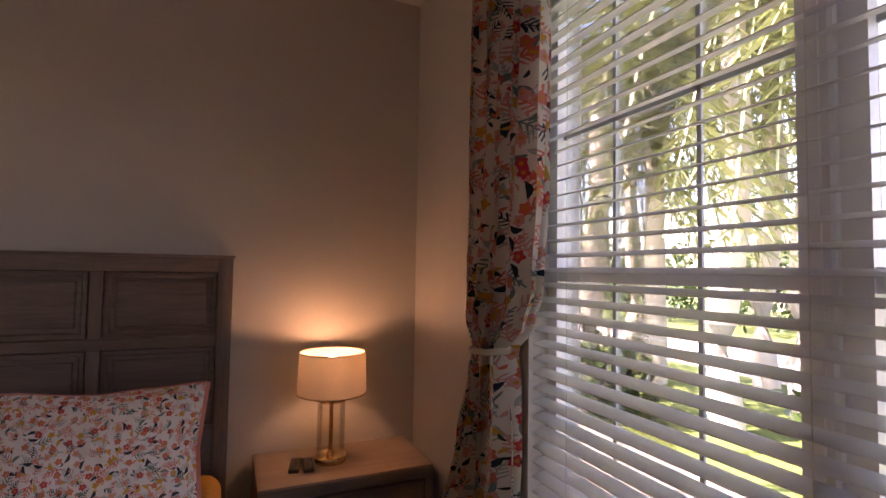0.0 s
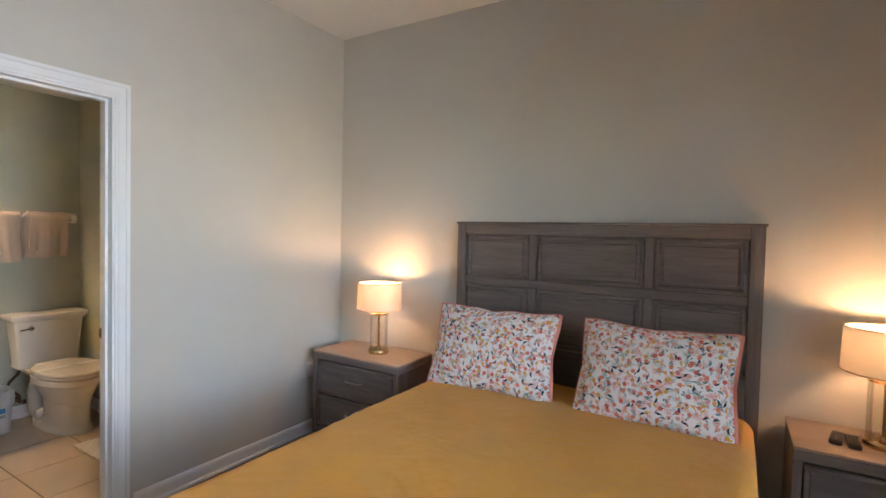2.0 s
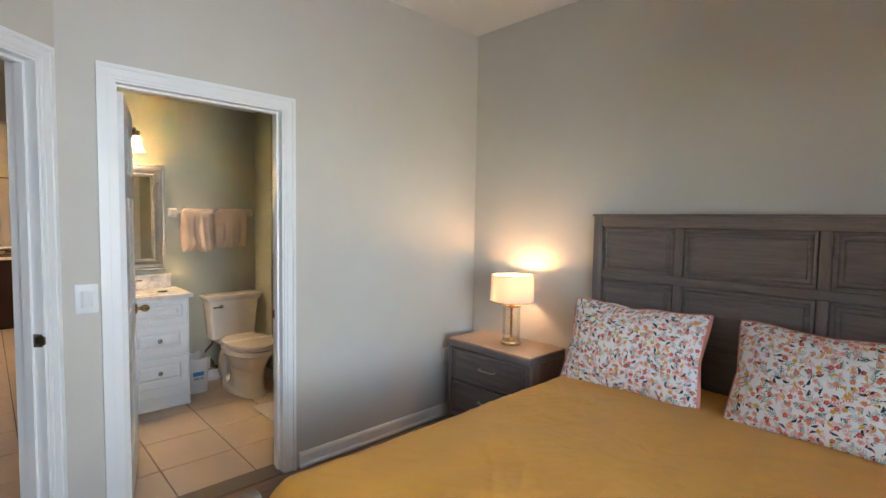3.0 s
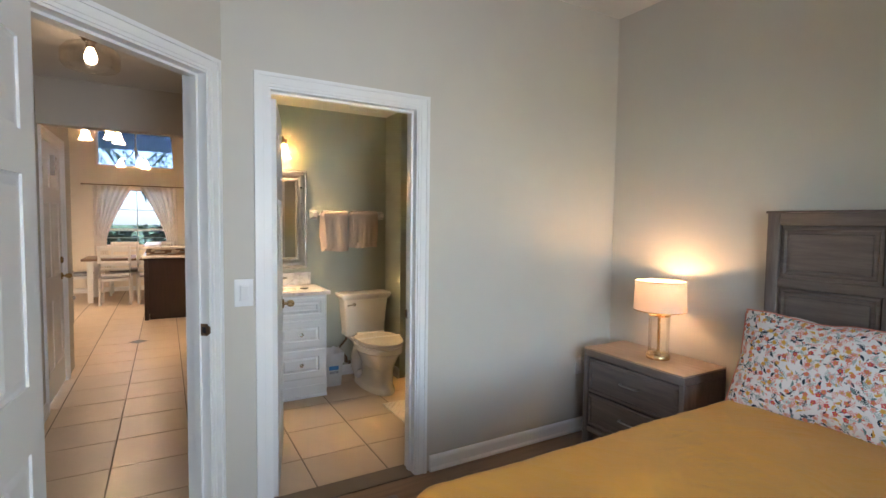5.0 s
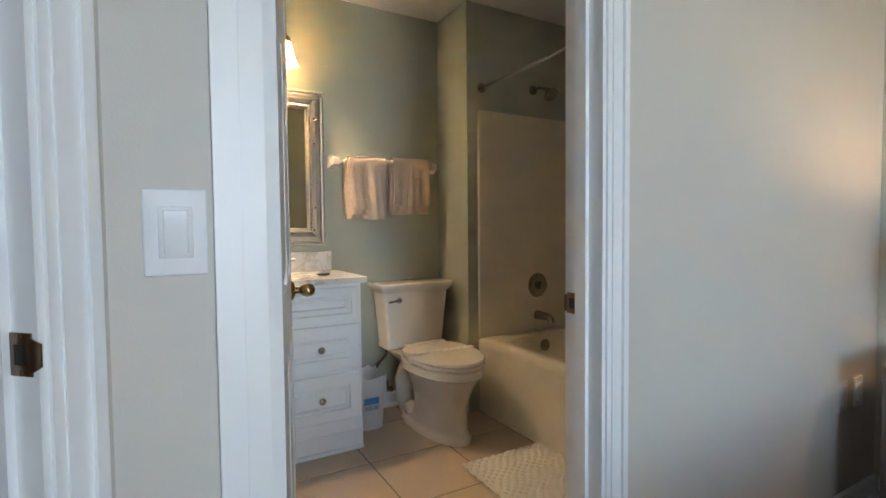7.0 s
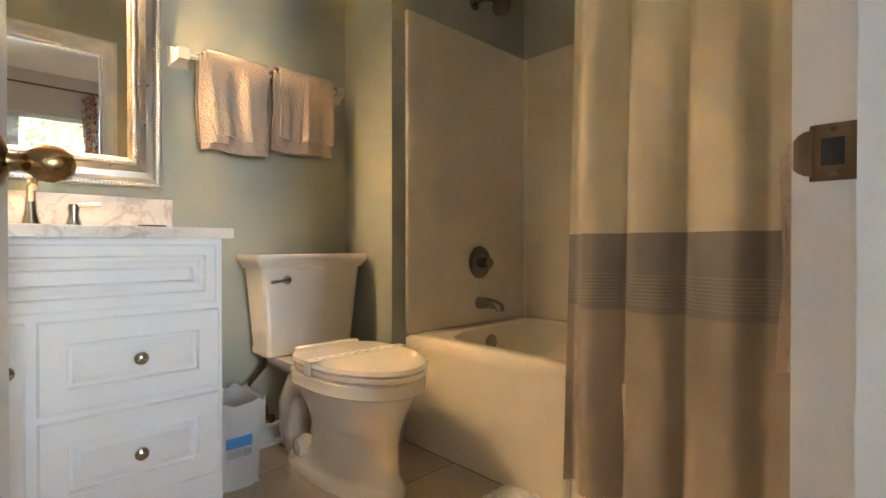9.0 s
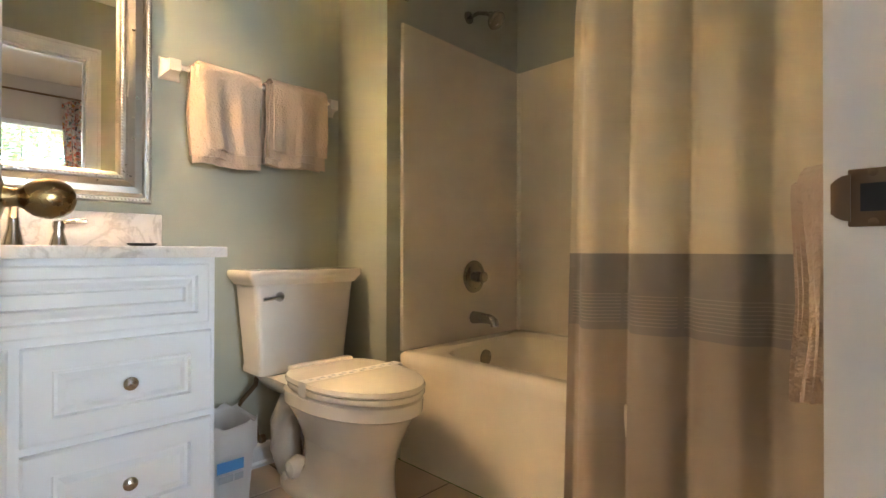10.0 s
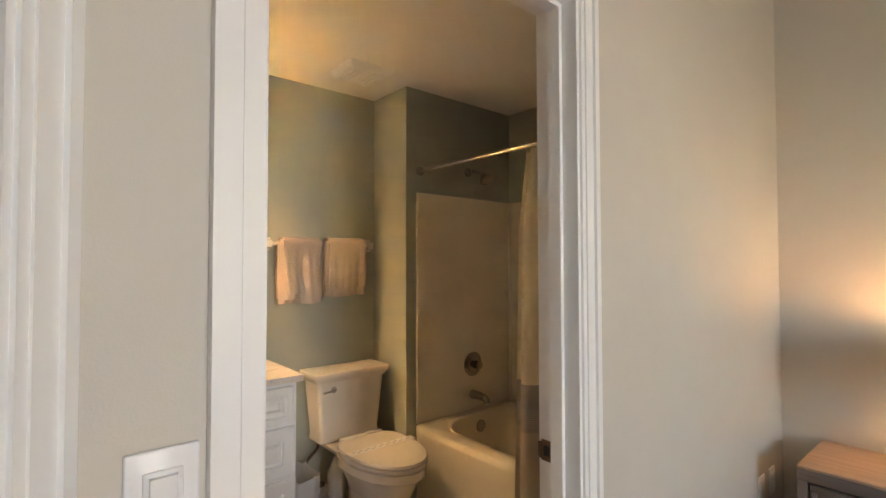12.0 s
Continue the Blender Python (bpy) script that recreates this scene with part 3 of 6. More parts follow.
# ---------------------------------------------------------------- hall, kitchen and dining room
HZ = 2.44
wall_y("wall_hall_south", -1.26, -1.14, -6.05, -1.75, 4.2, WALL, "greige painted hall wall with the entrance door", [(-5.64, -4.82, 0, 2.06)])
wall_y("wall_hall_north", -0.20, -0.15, -4.84, -2.76, HZ, WALL, "greige painted hall wall")
setting("ceiling_hall", boxes((-4.84, -1.8, -1.26, -0.15, HZ, HZ + 0.08)), CEIL, "white painted hall ceiling", category="ceiling")
setting("wall_lintel", boxes((-4.84, -4.72, -1.14, -0.20, 2.11, HZ), (-4.84, -4.72, -1.14, 3.0, HZ + 0.08, 4.2)), WALL, "greige painted wall over the hall opening")
wall_x("wall_kitchen_east", -4.84, -4.785, -0.15, 3.0, HZ + 0.08, CREAM_WALL, "cream painted kitchen wall")
FW = -11.84
DW = (-1.50, -0.20)
AC, AR = -0.85, 0.65      # arched window: centre and half width
bm = bmesh.new()
for a, b, c, d in pieces([(*DW, 0.88, 2.05)], -2.3, 3.0, 2.48):
    box(bm, FW - 0.2, FW, a, b, c, d)
box(bm, FW - 0.2, FW, -2.3, AC - AR, 2.48, 4.2)
box(bm, FW - 0.2, FW, AC + AR, 3.0, 2.48, 4.2)
for i in range(24):
    a0, a1 = math.pi * i / 24, math.pi * (i + 1) / 24
    y0, y1 = AC - AR * math.cos(a0), AC - AR * math.cos(a1)
    box(bm, FW - 0.2, FW, y0, y1, 3.05 + 0.42 * math.sin((a0 + a1) / 2), 4.2)
setting("wall_dining_west", bm, CREAM_WALL, "cream painted dining room wall with two windows")
wall_y("wall_dining_south", -2.3, -2.18, FW, -8.55, 4.2, CREAM_WALL, "cream painted dining room side wall")
wall_y("wall_kitchen_south", -2.3, -2.18, -8.55, -6.05, 4.2, CREAM_WALL, "cream painted kitchen wall")
wall_x("wall_kitchen_return", -6.05, -5.93, -2.3, -1.26, 4.2, WALL, "greige painted wall end beside the refrigerator")
wall_y("wall_dining_north", 3.0, 3.12, FW, -4.72, 4.2, CREAM_WALL, "cream painted far kitchen wall")
setting("ceiling_dining", boxes((FW - 0.2, -4.72, -2.3, 3.12, 4.2, 4.28)), CEIL, "white painted high ceiling", category="ceiling")
setting("wall_kitchen_panel", boxes((-8.55, -8.45, -2.18, -1.47, 0, 2.5)), WALL, "greige wall end beside the stove")

six_panel_door("door_entrance", "white six panel entrance door, closed", 0.785, 2.03, (-4.836, -1.165, 0), 180, BRASS, 0.94, True)
casing("door_frame_entrance", (0, -1.14, 0), 0, -5.64, -4.82, 2.055, 0.12, "white moulded casing round the entrance door", back=False, hinge=(-4.838, -1, -0.02))


def window_unit(name, label, x, y0, y1, z0, z1, cols, rail, glass=PANE):
    """A white sash window in the plane x, with its glass."""
    w = thing(name, label, "window", (x, 0, 0), kind="structure")
    f = 0.045
    part("window_frame", boxes((-0.03, 0.03, y0, y0 + f, z0, z1), (-0.03, 0.03, y1 - f, y1, z0, z1), (-0.03, 0.03, y0 + f, y1 - f, z0, z0 + f), (-0.03, 0.03, y0 + f, y1 - f, z1 - f, z1)), TRIM, w)
    if rail:
        part("meeting_rail", boxes((-0.025, 0.025, y0 + f, y1 - f, rail - 0.022, rail + 0.022)), TRIM, w)
    for lo, hi in ((z0 + f, (rail or z1) - 0.022), ((rail or z0) + 0.022, z1 - f)) if rail else ((z0 + f, z1 - f),):
        for i in range(1, cols):
            y = y0 + (y1 - y0) * i / cols
            part("muntin", boxes((-0.004, 0.004, y - 0.006, y + 0.006, lo, hi)), GRILLE_SHADED, w)
        m = (lo + hi) / 2
        part("muntin", boxes((-0.004, 0.004, y0 + f, y1 - f, m - 0.006, m + 0.006)), GRILLE_SHADED, w)
        p = part("pane", boxes((-0.003, 0.003, y0 + f, y1 - f, lo, hi)), glass, w, smooth=False)
        p.visible_shadow = False
    return w


# bedroom window: two sashes side by side with a broad post between
WX = XE + 0.105
window_unit("window_1", "white double hung window with muntins", WX, 0.57, WIN[1], *WZ, 3, 1.465)
window_unit("window_2", "white double hung window with muntins", WX, WIN[0], 0.545, *WZ, 3, 1.465)
setting("window_post", soft(boxes((WX - 0.05, WX + 0.05, 0.545, 0.57, *WZ)), 0.006, 1), TRIM, "white post between the two window sashes", category="window")
setting("window_sill", soft(boxes((XE - 0.04, WX - 0.03, WIN[0] - 0.03, WIN[1] + 0.03, WZ[0] - 0.022, WZ[0] + 0.004)), 0.005), TRIM, "white marble window sill", category="window sill")
window_unit("window_3", "white dining room window with muntins", FW - 0.1, DW[0], DW[1], 0.88, 2.05, 2, 1.22, PANE_DIMMED)
# arched window
w = thing("window_4", "white arched window above the dining window", "window", (FW - 0.1, 0, 0), kind="structure")
arc = [(AC - AR * math.cos(math.pi * i / 24), 3.05 + 0.42 * math.sin(math.pi * i / 24)) for i in range(25)]
part("window_frame", tube([(0, AC - AR, 2.48)] + [(0, y, z) for y, z in arc] + [(0, AC + AR, 2.48), (0, AC - AR, 2.48)], 0.03, 6), TRIM, w)
part("muntin", boxes((-0.012, 0.012, AC - 0.01, AC + 0.01, 2.5, 3.45)), TRIM, w)
ring = [(AC - AR, 2.48)] + arc + [(AC + AR, 2.48)]
p = part("pane", loft([[(-0.003, y, z) for y, z in ring], [(0.003, y, z) for y, z in ring]]), PANE_DIMMED, w, smooth=False)
p.visible_shadow = False

# ---------------------------------------------------------------- window blind
blind = thing("window_blind", "white vinyl horizontal blind with open slats", "blind", (XE + 0.032, 0, 0))
part("head_rail", soft(boxes((-0.028, 0.028, WIN[0] + 0.01, WIN[1] - 0.01, WZ[1] - 0.055, WZ[1] - 0.004)), 0.004), VALANCE, blind)
part("bottom_rail", soft(boxes((-0.026, 0.026, WIN[0] + 0.012, WIN[1] - 0.012, WZ[0] + 0.006, WZ[0] + 0.024)), 0.004), VALANCE, blind)


def slat():
    prof = [(-0.025, 0.0), (-0.013, 0.0022), (0.0, 0.003), (0.013, 0.0022), (0.025, 0.0)]
    y0, y1 = WIN[0] + 0.012, WIN[1] - 0.012
    ring = [(x, z) for x, z in prof] + [(x, z - 0.0028) for x, z in reversed(prof)]
    return loft([[(x, y0, z) for x, z in ring], [(x, y1, z) for x, z in ring]])


slat_mesh = mesh_of("slat", slat(), VALANCE)
z = WZ[0] + 0.05
while z < WZ[1] - 0.07:
    s = new("slat", slat_mesh)
    s.parent = blind
    s.matrix_basis = pose(0, 0, z, 0, -15.5 + 1.2 * math.sin(z * 31), 0)
    z += 0.0462
for y in (WIN[0] + 0.18, 0.56, WIN[1] - 0.18):
    for x in (-0.024, 0.024):
        part("ladder_cord", tube([(x, y, WZ[0] + 0.02), (x, y, WZ[1] - 0.05)], 0.0011, 5), SHEET, blind)


# ---------------------------------------------------------------- curtains with tie-backs
def side_curtain(at_y, side):
    """A floral panel gathered to one side; side +1 lies beyond the window's left reveal."""
    c = thing("curtain", "white floral print curtain tied back beside the window", "curtain", (XE - 0.075, at_y, 0), group="bedroom curtains")
    rows = [(2.68, -0.20, 0.155), (2.3, -0.19, 0.17), (1.75, -0.165, 0.195), (1.42, -0.13, 0.225), (1.30, -0.08, 0.235), (1.215, 0.02, 0.165), (1.12, 0.0, 0.19), (0.9, -0.015, 0.27), (0.5, 0.01, 0.40), (0.02, 0.0, 0.46)]

    def at(z):
        for (z1, a1, b1), (z0, a0, b0) in zip(rows, rows[1:]):
            if z >= z0:
                f = (z - z0) / (z1 - z0)
                f = f * f * (3 - 2 * f)
                return a0 + (a1 - a0) * f, b0 + (b1 - b0) * f
        return rows[-1][1:]

    def fn(u, v):
        z = 0.02 + 2.66 * v
        a, b = at(z)
        w = b - a
        amp = min(0.05, 0.019 / max(w, 0.12) + 0.012)
        ph = u * 6.2 * 2 * math.pi / 1.6 + 0.5 * math.sin(z * 1.7)
        x = amp * math.sin(ph) + 0.010 * math.sin(2.3 * ph + z * 3.0)
        y = a + w * u + 0.012 * math.sin(2 * ph)
        return (x, side * y, z)
    part("panel", sheet(fn, 64, 90, lambda u, v: (u * 0.95, v * 2.66), 0.0015), CURTAIN_PRINT, c)
    part("tie", tube([(0.062, side * 0.28, 1.25), (0.02, side * 0.20, 1.215), (-0.058, side * 0.14, 1.205), (-0.058, side * 0.04, 1.21), (0.0, side * -0.005, 1.22), (0.05, side * 0.05, 1.222)], 0.011, 8), CURTAIN_PRINT, c)
    return c


side_curtain(1.395, 1)
side_curtain(-0.275, -1)
rod = thing("curtain_rod", "dark metal curtain rod over the window", "curtain rod", (XE - 0.075, 0, 2.70))
part("rod", tube([(0, -0.95, 0), (0, 1.75, 0)], 0.012, 12), BRONZE, rod)
for y in (-0.97, 1.77):
    part("finial", lathe([(0, -0.03), (0.02, -0.015), (0.026, 0), (0.02, 0.015), (0, 0.03)], 16, "Y", (0, y, 0)), BRONZE, rod)
for y in (-0.85, 1.66):
    part("bracket", tube([(0, y, 0), (0.075, y, 0)], 0.007, 8), BRONZE, rod)


# ---------------------------------------------------------------- bed
BX = -0.822
bed = thing("bed", "grey wooden queen bed with a panelled headboard", "bed", (BX, 0, 0))
hb = part("headboard", boxes((-0.815, 0.815, 2.383, 2.428, 0.25, 1.51)), GREYWOOD, bed, "weathered grey headboard with six raised panels")
zs = ((0.80, 1.135), (1.18, 1.45))
cols = ((-0.757, -0.335), (-0.288, 0.297), (0.342, 0.757))
part("post", soft(boxes((-0.815, -0.757, 2.358, 2.383, 0.0, 1.51)), 0.003), GREYWOOD_Z, hb)
part("post", soft(boxes((0.757, 0.815, 2.358, 2.383, 0.0, 1.51)), 0.003), GREYWOOD_Z, hb)
part("top_rail", soft(boxes((-0.757, 0.757, 2.358, 2.383, 1.45, 1.51)), 0.003), GREYWOOD, hb)
part("middle_rail", soft(boxes((-0.757, 0.757, 2.360, 2.383, 1.135, 1.18)), 0.003), GREYWOOD, hb)
part("lower_rail", soft(boxes((-0.757, 0.757, 2.360, 2.383, 0.42, 0.80)), 0.003), GREYWOOD, hb)
for a, b in zip(cols, cols[1:]):
    for z0, z1 in zs:
        part("stile", soft(boxes((a[1], b[0], 2.362, 2.383, z0, z1)), 0.003), GREYWOOD_Z, hb)
for x0, x1 in cols:
    for z0, z1 in zs:
        def rect(g, y):
            return [(x0 + g, y, z0 + g), (x1 - g, y, z0 + g), (x1 - g, y, z1 - g), (x0 + g, y, z1 - g)]
        part("panel", loft([rect(0.004, 2.385), rect(0.006, 2.373), rect(0.020, 2.369), rect(0.028, 2.379), rect(0.042, 2.379), rect(0.046, 2.371)]), GREYWOOD, hb, smooth=False)
part("cap", soft(boxes((-0.822, 0.822, 2.351, 2.429, 1.51, 1.522)), 0.003), GREYWOOD, hb)
part("footboard", soft(boxes((-0.80, 0.80, 0.20, 0.245, 0.08, 0.595)), 0.006), GREYWOOD, bed)
for x in (-0.80, 0.765):
    part("side_rail", soft(boxes((x, x + 0.035, 0.245, 2.325, 0.2, 0.38)), 0.004), GREYWOOD, bed)
for x in (-0.80, 0.74):
    part("leg", soft(boxes((x, x + 0.06, 0.195, 0.25, 0.0, 0.6)), 0.006), GREYWOOD_Z, bed)
mattress = solid("mattress", rounded(-0.755, 0.755, 0.25, 2.31, 0.30, 0.585, 0.05, 4), SHEET, "white mattress under the bedspread", "mattress", (BX, 0, 0))


def spread(u, v):
    """The bedspread: flat on the mattress, rolling over its edges and hanging on three sides."""
    s = (u - 0.5) * 2.06
    hx, drop = 0.798, 0.27
    r = 0.07
    y = 0.235 + 2.06 * v
    lim = hx - r
    a = abs(s)
    if a <= lim:
        x, z = a, 0.62
    elif a <= lim + r * math.pi / 2:
        t = (a - lim) / r
        x, z = lim + r * math.sin(t), 0.62 - r + r * math.cos(t)
    else:
        x, z = hx, 0.62 - r - (a - lim - r * math.pi / 2)
        x += 0.012 * math.sin(y * 17 + s) * min(1, (0.55 - z) * 5)
    x = math.copysign(x, s)
    if v < 0.06:
        k = 1 - v / 0.06
        z -= 0.10 * k * k
        y += 0.012 * k
    rise = 0.007 * noise.noise(Vector((x * 3, y * 3, 0))) + 0.004 * noise.noise(Vector((x * 9, y * 5, 3)))
    crease = 0.0
    for k, (turn, f, amp) in enumerate(((0.5, 9, 0.004), (2.3, 12, 0.0035), (1.25, 17, 0.003), (2.9, 24, 0.0022), (0.9, 34, 0.0016))):
        a, b = x * math.cos(turn) + y * math.sin(turn), y * math.cos(turn) - x * math.sin(turn)
        q = noise.noise(Vector((a * f * 0.22, b * f, 7.0 + 3 * k)))
        crease += amp * max(0.0, 1 - abs(q) * 4.5) ** 2 * max(0.0, 0.5 + 1.2 * noise.noise(Vector((x * 2.6, y * 2.6, 20.0 + k))))
    return (x, y, z + rise + crease)


solid("bedspread", sheet(spread, 230, 230, lambda u, v: (u * 2.06, v * 2.06), 0.006), MUSTARD, "mustard yellow velvet bedspread lying on the bed", "bedspread", (BX, 0, 0))


def pillow(name, label, w, h, d, mat, at, rx, rz, trim=None, group=""):
    p = thing(name, label, "pillow", at, 0, group)
    p.matrix_basis = pose(*at, rx, 0, rz)

    def face(side):
        def fn(u, v):
            a, b = 2 * u - 1, 2 * v - 1
            k = max(0.0, 1 - abs(a) ** 2.6) ** 0.55 * max(0.0, 1 - abs(b) ** 2.6) ** 0.55
            pinch = 1 - 0.065 * (1 - abs(b)) * abs(a) ** 3
            pin2 = 1 - 0.10 * (1 - abs(a)) * abs(b) ** 3
            wr = 0.010 * noise.noise(Vector((a * 3 + at[0] * 7, b * 3, side))) + 0.006 * noise.noise(Vector((a * 8, b * 6 + at[0] * 5, side + 4))) + 0.005 * noise.noise(Vector((a * 15, b * 11, side + at[0] * 3)))
            return (a * w / 2 * pinch, side * (d / 2 * k + wr * k), b * h / 2 * pin2 + 0.01 * noise.noise(Vector((a * 2.2, at[0] * 9, 1))))
        return fn
    part("front", sheet(face(-1), 64, 48, lambda u, v: (u * w + at[0], v * h)), mat, p)
    part("back", sheet(face(1), 36, 28, lambda u, v: (u * w + at[0] + 3, v * h)), mat, p)
    if trim:
        edge = []
        f = face(-1)
        for i in range(81):
            t = i / 20.0
            u, v = (t, 0) if t < 1 else (1, t - 1) if t < 2 else (3 - t, 1) if t < 3 else (0, 4 - t)
            edge.append(f(min(max(u, 0), 1), min(max(v, 0), 1)))
        part("piping", tube(edge, 0.0045, 6), trim, p, "coral pink edging")

        def flange(u, v):
            e = f(1, v)
            return (e[0] + 0.012 * u, e[1] + 0.006 * math.sin(v * 9) * u, e[2])
        part("flange", sheet(flange, 3, 24, None, 0.003), trim, p, "coral pink flange")
    return p


pillow("pillow", "plain white pillow leaning on the headboard", 0.56, 0.40, 0.12, WHITE_LINEN, (-1.245, 2.235, 0.81), -14, 2)
pillow("pillow", "white floral print pillow with coral piping", 0.70, 0.47, 0.18, PILLOW_PRINT, (-1.24, 2.06, 0.815), -22, 4, PINK, group="front pillows")
pillow("pillow", "white floral print pillow with coral piping", 0.68, 0.47, 0.18, PILLOW_PRINT, (-0.43, 2.06, 0.815), -23, -2, PINK, group="front pillows")


# ---------------------------------------------------------------- nightstands and their lamps
def nightstand(at):
    n = thing("nightstand", "grey wooden two drawer nightstand with a light top", "nightstand", at, group="nightstands beside the bed")
    W, D, T = 0.71, 0.385, 0.64
    part("top", soft(boxes((0, W, 0, D, T - 0.012, T)), 0.003), TOPWOOD, n, "light oak veneer top")
    part("top_frame", soft(boxes((0.0, W, 0.0, D, T - 0.055, T - 0.012)), 0.003), GREYWOOD, n)
    part("side", soft(boxes((0.0, 0.032, 0.0, D, 0.09, T - 0.055)), 0.003), GREYWOOD_Z, n)
    part("side", soft(boxes((W - 0.032, W, 0.0, D, 0.09, T - 0.055)), 0.003), GREYWOOD_Z, n)
    part("back", boxes((0.032, W - 0.032, D - 0.012, D, 0.09, T - 0.055)), GREYWOOD, n)
    part("bottom_rail", soft(boxes((0.032, W - 0.032, 0.006, D - 0.012, 0.09, 0.125)), 0.003), GREYWOOD, n)
    for x in (0.0, W - 0.05):
        for y in (0.0, D - 0.05):
            part("leg", soft(boxes((x, x + 0.05, y, y + 0.05, 0, 0.09)), 0.004), GREYWOOD_Z, n)
    for z0, z1 in ((0.135, 0.345), (0.355, T - 0.065)):
        dr = part("drawer", boxes((0.038, W - 0.038, 0.016, D - 0.02, z0, z1)), GREYWOOD, n)
        for r in ((0.038, W - 0.038, z0, z0 + 0.022), (0.038, W - 0.038, z1 - 0.022, z1), (0.038, 0.06, z0 + 0.022, z1 - 0.022), (W - 0.06, W - 0.038, z0 + 0.022, z1 - 0.022)):
            part("moulding", soft(boxes((r[0], r[1], 0.006, 0.016, r[2], r[3])), 0.003, 1), GREYWOOD, dr)
        zc = (z0 + z1) / 2 + 0.01
        part("handle", tube([(W / 2 - 0.065, 0.016, zc), (W / 2 - 0.062, -0.006, zc), (W / 2 - 0.04, -0.012, zc), (W / 2 + 0.04, -0.012, zc), (W / 2 + 0.062, -0.006, zc), (W / 2 + 0.065, 0.016, zc)], 0.0055, 8), NICKEL, dr, "bar handle")
    return n


ns = nightstand((-2.548, 2.018, 0))
copy_thing(ns, pose(0.098, 2.018, 0))


def table_lamp(at):
    l = thing("table_lamp", "brass and clear glass table lamp with white drum shade, lit", "lamp", at, group="bedside lamps")
    part("base", lathe([(0, 0), (0.066, 0), (0.068, 0.004), (0.068, 0.022), (0.064, 0.027), (0, 0.027)], 40), LAMPBRASS, l)
    part("glass_cylinder", lathe([(0.060, 0.027), (0.060, 0.258), (0.057, 0.258), (0.057, 0.029)], 40), LAMPGLASS, l)
    part("stem", lathe([(0, 0.027), (0.018, 0.027), (0.015, 0.04), (0.0085, 0.045), (0.0085, 0.26), (0, 0.26)], 16), LAMPBRASS, l)
    part("collar", lathe([(0, 0.258), (0.062, 0.258), (0.063, 0.268), (0.03, 0.274), (0.016, 0.278), (0.016, 0.395), (0, 0.395)], 32), LAMPBRASS, l)
    part("shade", lathe([(0.148, 0.292), (0.142, 0.468), (0.140, 0.468), (0.146, 0.292)], 56), SHADE, l, "white fabric drum shade, glowing")
    part("shade_ring", lathe([(0.1475, 0.290), (0.150, 0.292), (0.1475, 0.296), (0.1455, 0.292), (0.1475, 0.290)], 48), LAMPBRASS, l)
    part("shade_ring", lathe([(0.141, 0.466), (0.1435, 0.468), (0.141, 0.472), (0.139, 0.468), (0.141, 0.466)], 48), LAMPBRASS, l)
    for i in range(3):
        a = 2.1 * i + 0.4
        part("spider_arm", tube([(0.012 * math.cos(a), 0.012 * math.sin(a), 0.31), (0.1445 * math.cos(a), 0.1445 * math.sin(a), 0.31)], 0.002, 5), LAMPBRASS, l)
    part("bulb", lathe([(0, 0.393), (0.013, 0.395), (0.020, 0.408), (0.025, 0.424), (0.025, 0.438), (0.018, 0.452), (0, 0.458)], 20), BULB, l, "glowing warm bulb")
    return l


tl = table_lamp((-2.145, 2.215, 0.64))
copy_thing(tl, pose(0.405, 2.215, 0.64))


def remote(at, rz, lab):
    r = thing("remote_control", lab, "remote", at, rz, "remotes on the nightstand")
    part("body", rounded(-0.022, 0.022, -0.065, 0.065, 0, 0.02, 0.006, 2), BLACK, r)
    for i in range(5):
        for j in range(3):
            part("button", rounded(-0.015 + j * 0.011, -0.007 + j * 0.011, -0.05 + i * 0.02, -0.04 + i * 0.02, 0.02, 0.0225, 0.001, 1), DARKGREY, r)


remote((0.255, 2.19, 0.64), -12, "black remote control lying on the nightstand")
remote((0.305, 2.175, 0.64), -4, "black remote control beside another one")


def rocker_plate(name, label, at, rz, wide, high, sockets=False):
    s = thing(name, label, "outlet" if sockets else "switch", at, rz)
    part("plate", soft(boxes((-wide / 2, wide / 2, 0, 0.006, -high / 2, high / 2)), 0.003), WHITEPLASTIC, s)
    part("insert", soft(boxes((-0.0225, 0.0225, 0.006, 0.009, -0.038, 0.038)), 0.001, 1), WHITEPLASTIC, s)
    if sockets:
        for z in (-0.02, 0.02):
            part("socket", lathe([(0, 0.009), (0.016, 0.009), (0.015, 0.0115), (0, 0.0115)], 16, "Y", (0, 0, z)), WHITEPLASTIC, s)
    else:
        part("rocker", loft([[(-0.016, 0.009, -0.032), (0.016, 0.009, -0.032), (0.016, 0.009, 0.032), (-0.016, 0.009, 0.032)], [(-0.015, 0.010, -0.031), (0.015, 0.010, -0.031), (0.015, 0.014, 0.031), (-0.015, 0.014, 0.031)]]), WHITEPLASTIC, s)


rocker_plate("light_switch", "white rocker light switch in a wide plate", (XW, -0.045, 1.103), -90, 0.084, 0.128)
rocker_plate("wall_outlet", "white outlet on the wall near the nightstand", (XW, 2.13, 0.46), -90, 0.07, 0.115, True)
rocker_plate("wall_outlet", "white outlet on the wall behind the nightstand", (XW, 2.26, 0.46), -90, 0.07, 0.115, True)

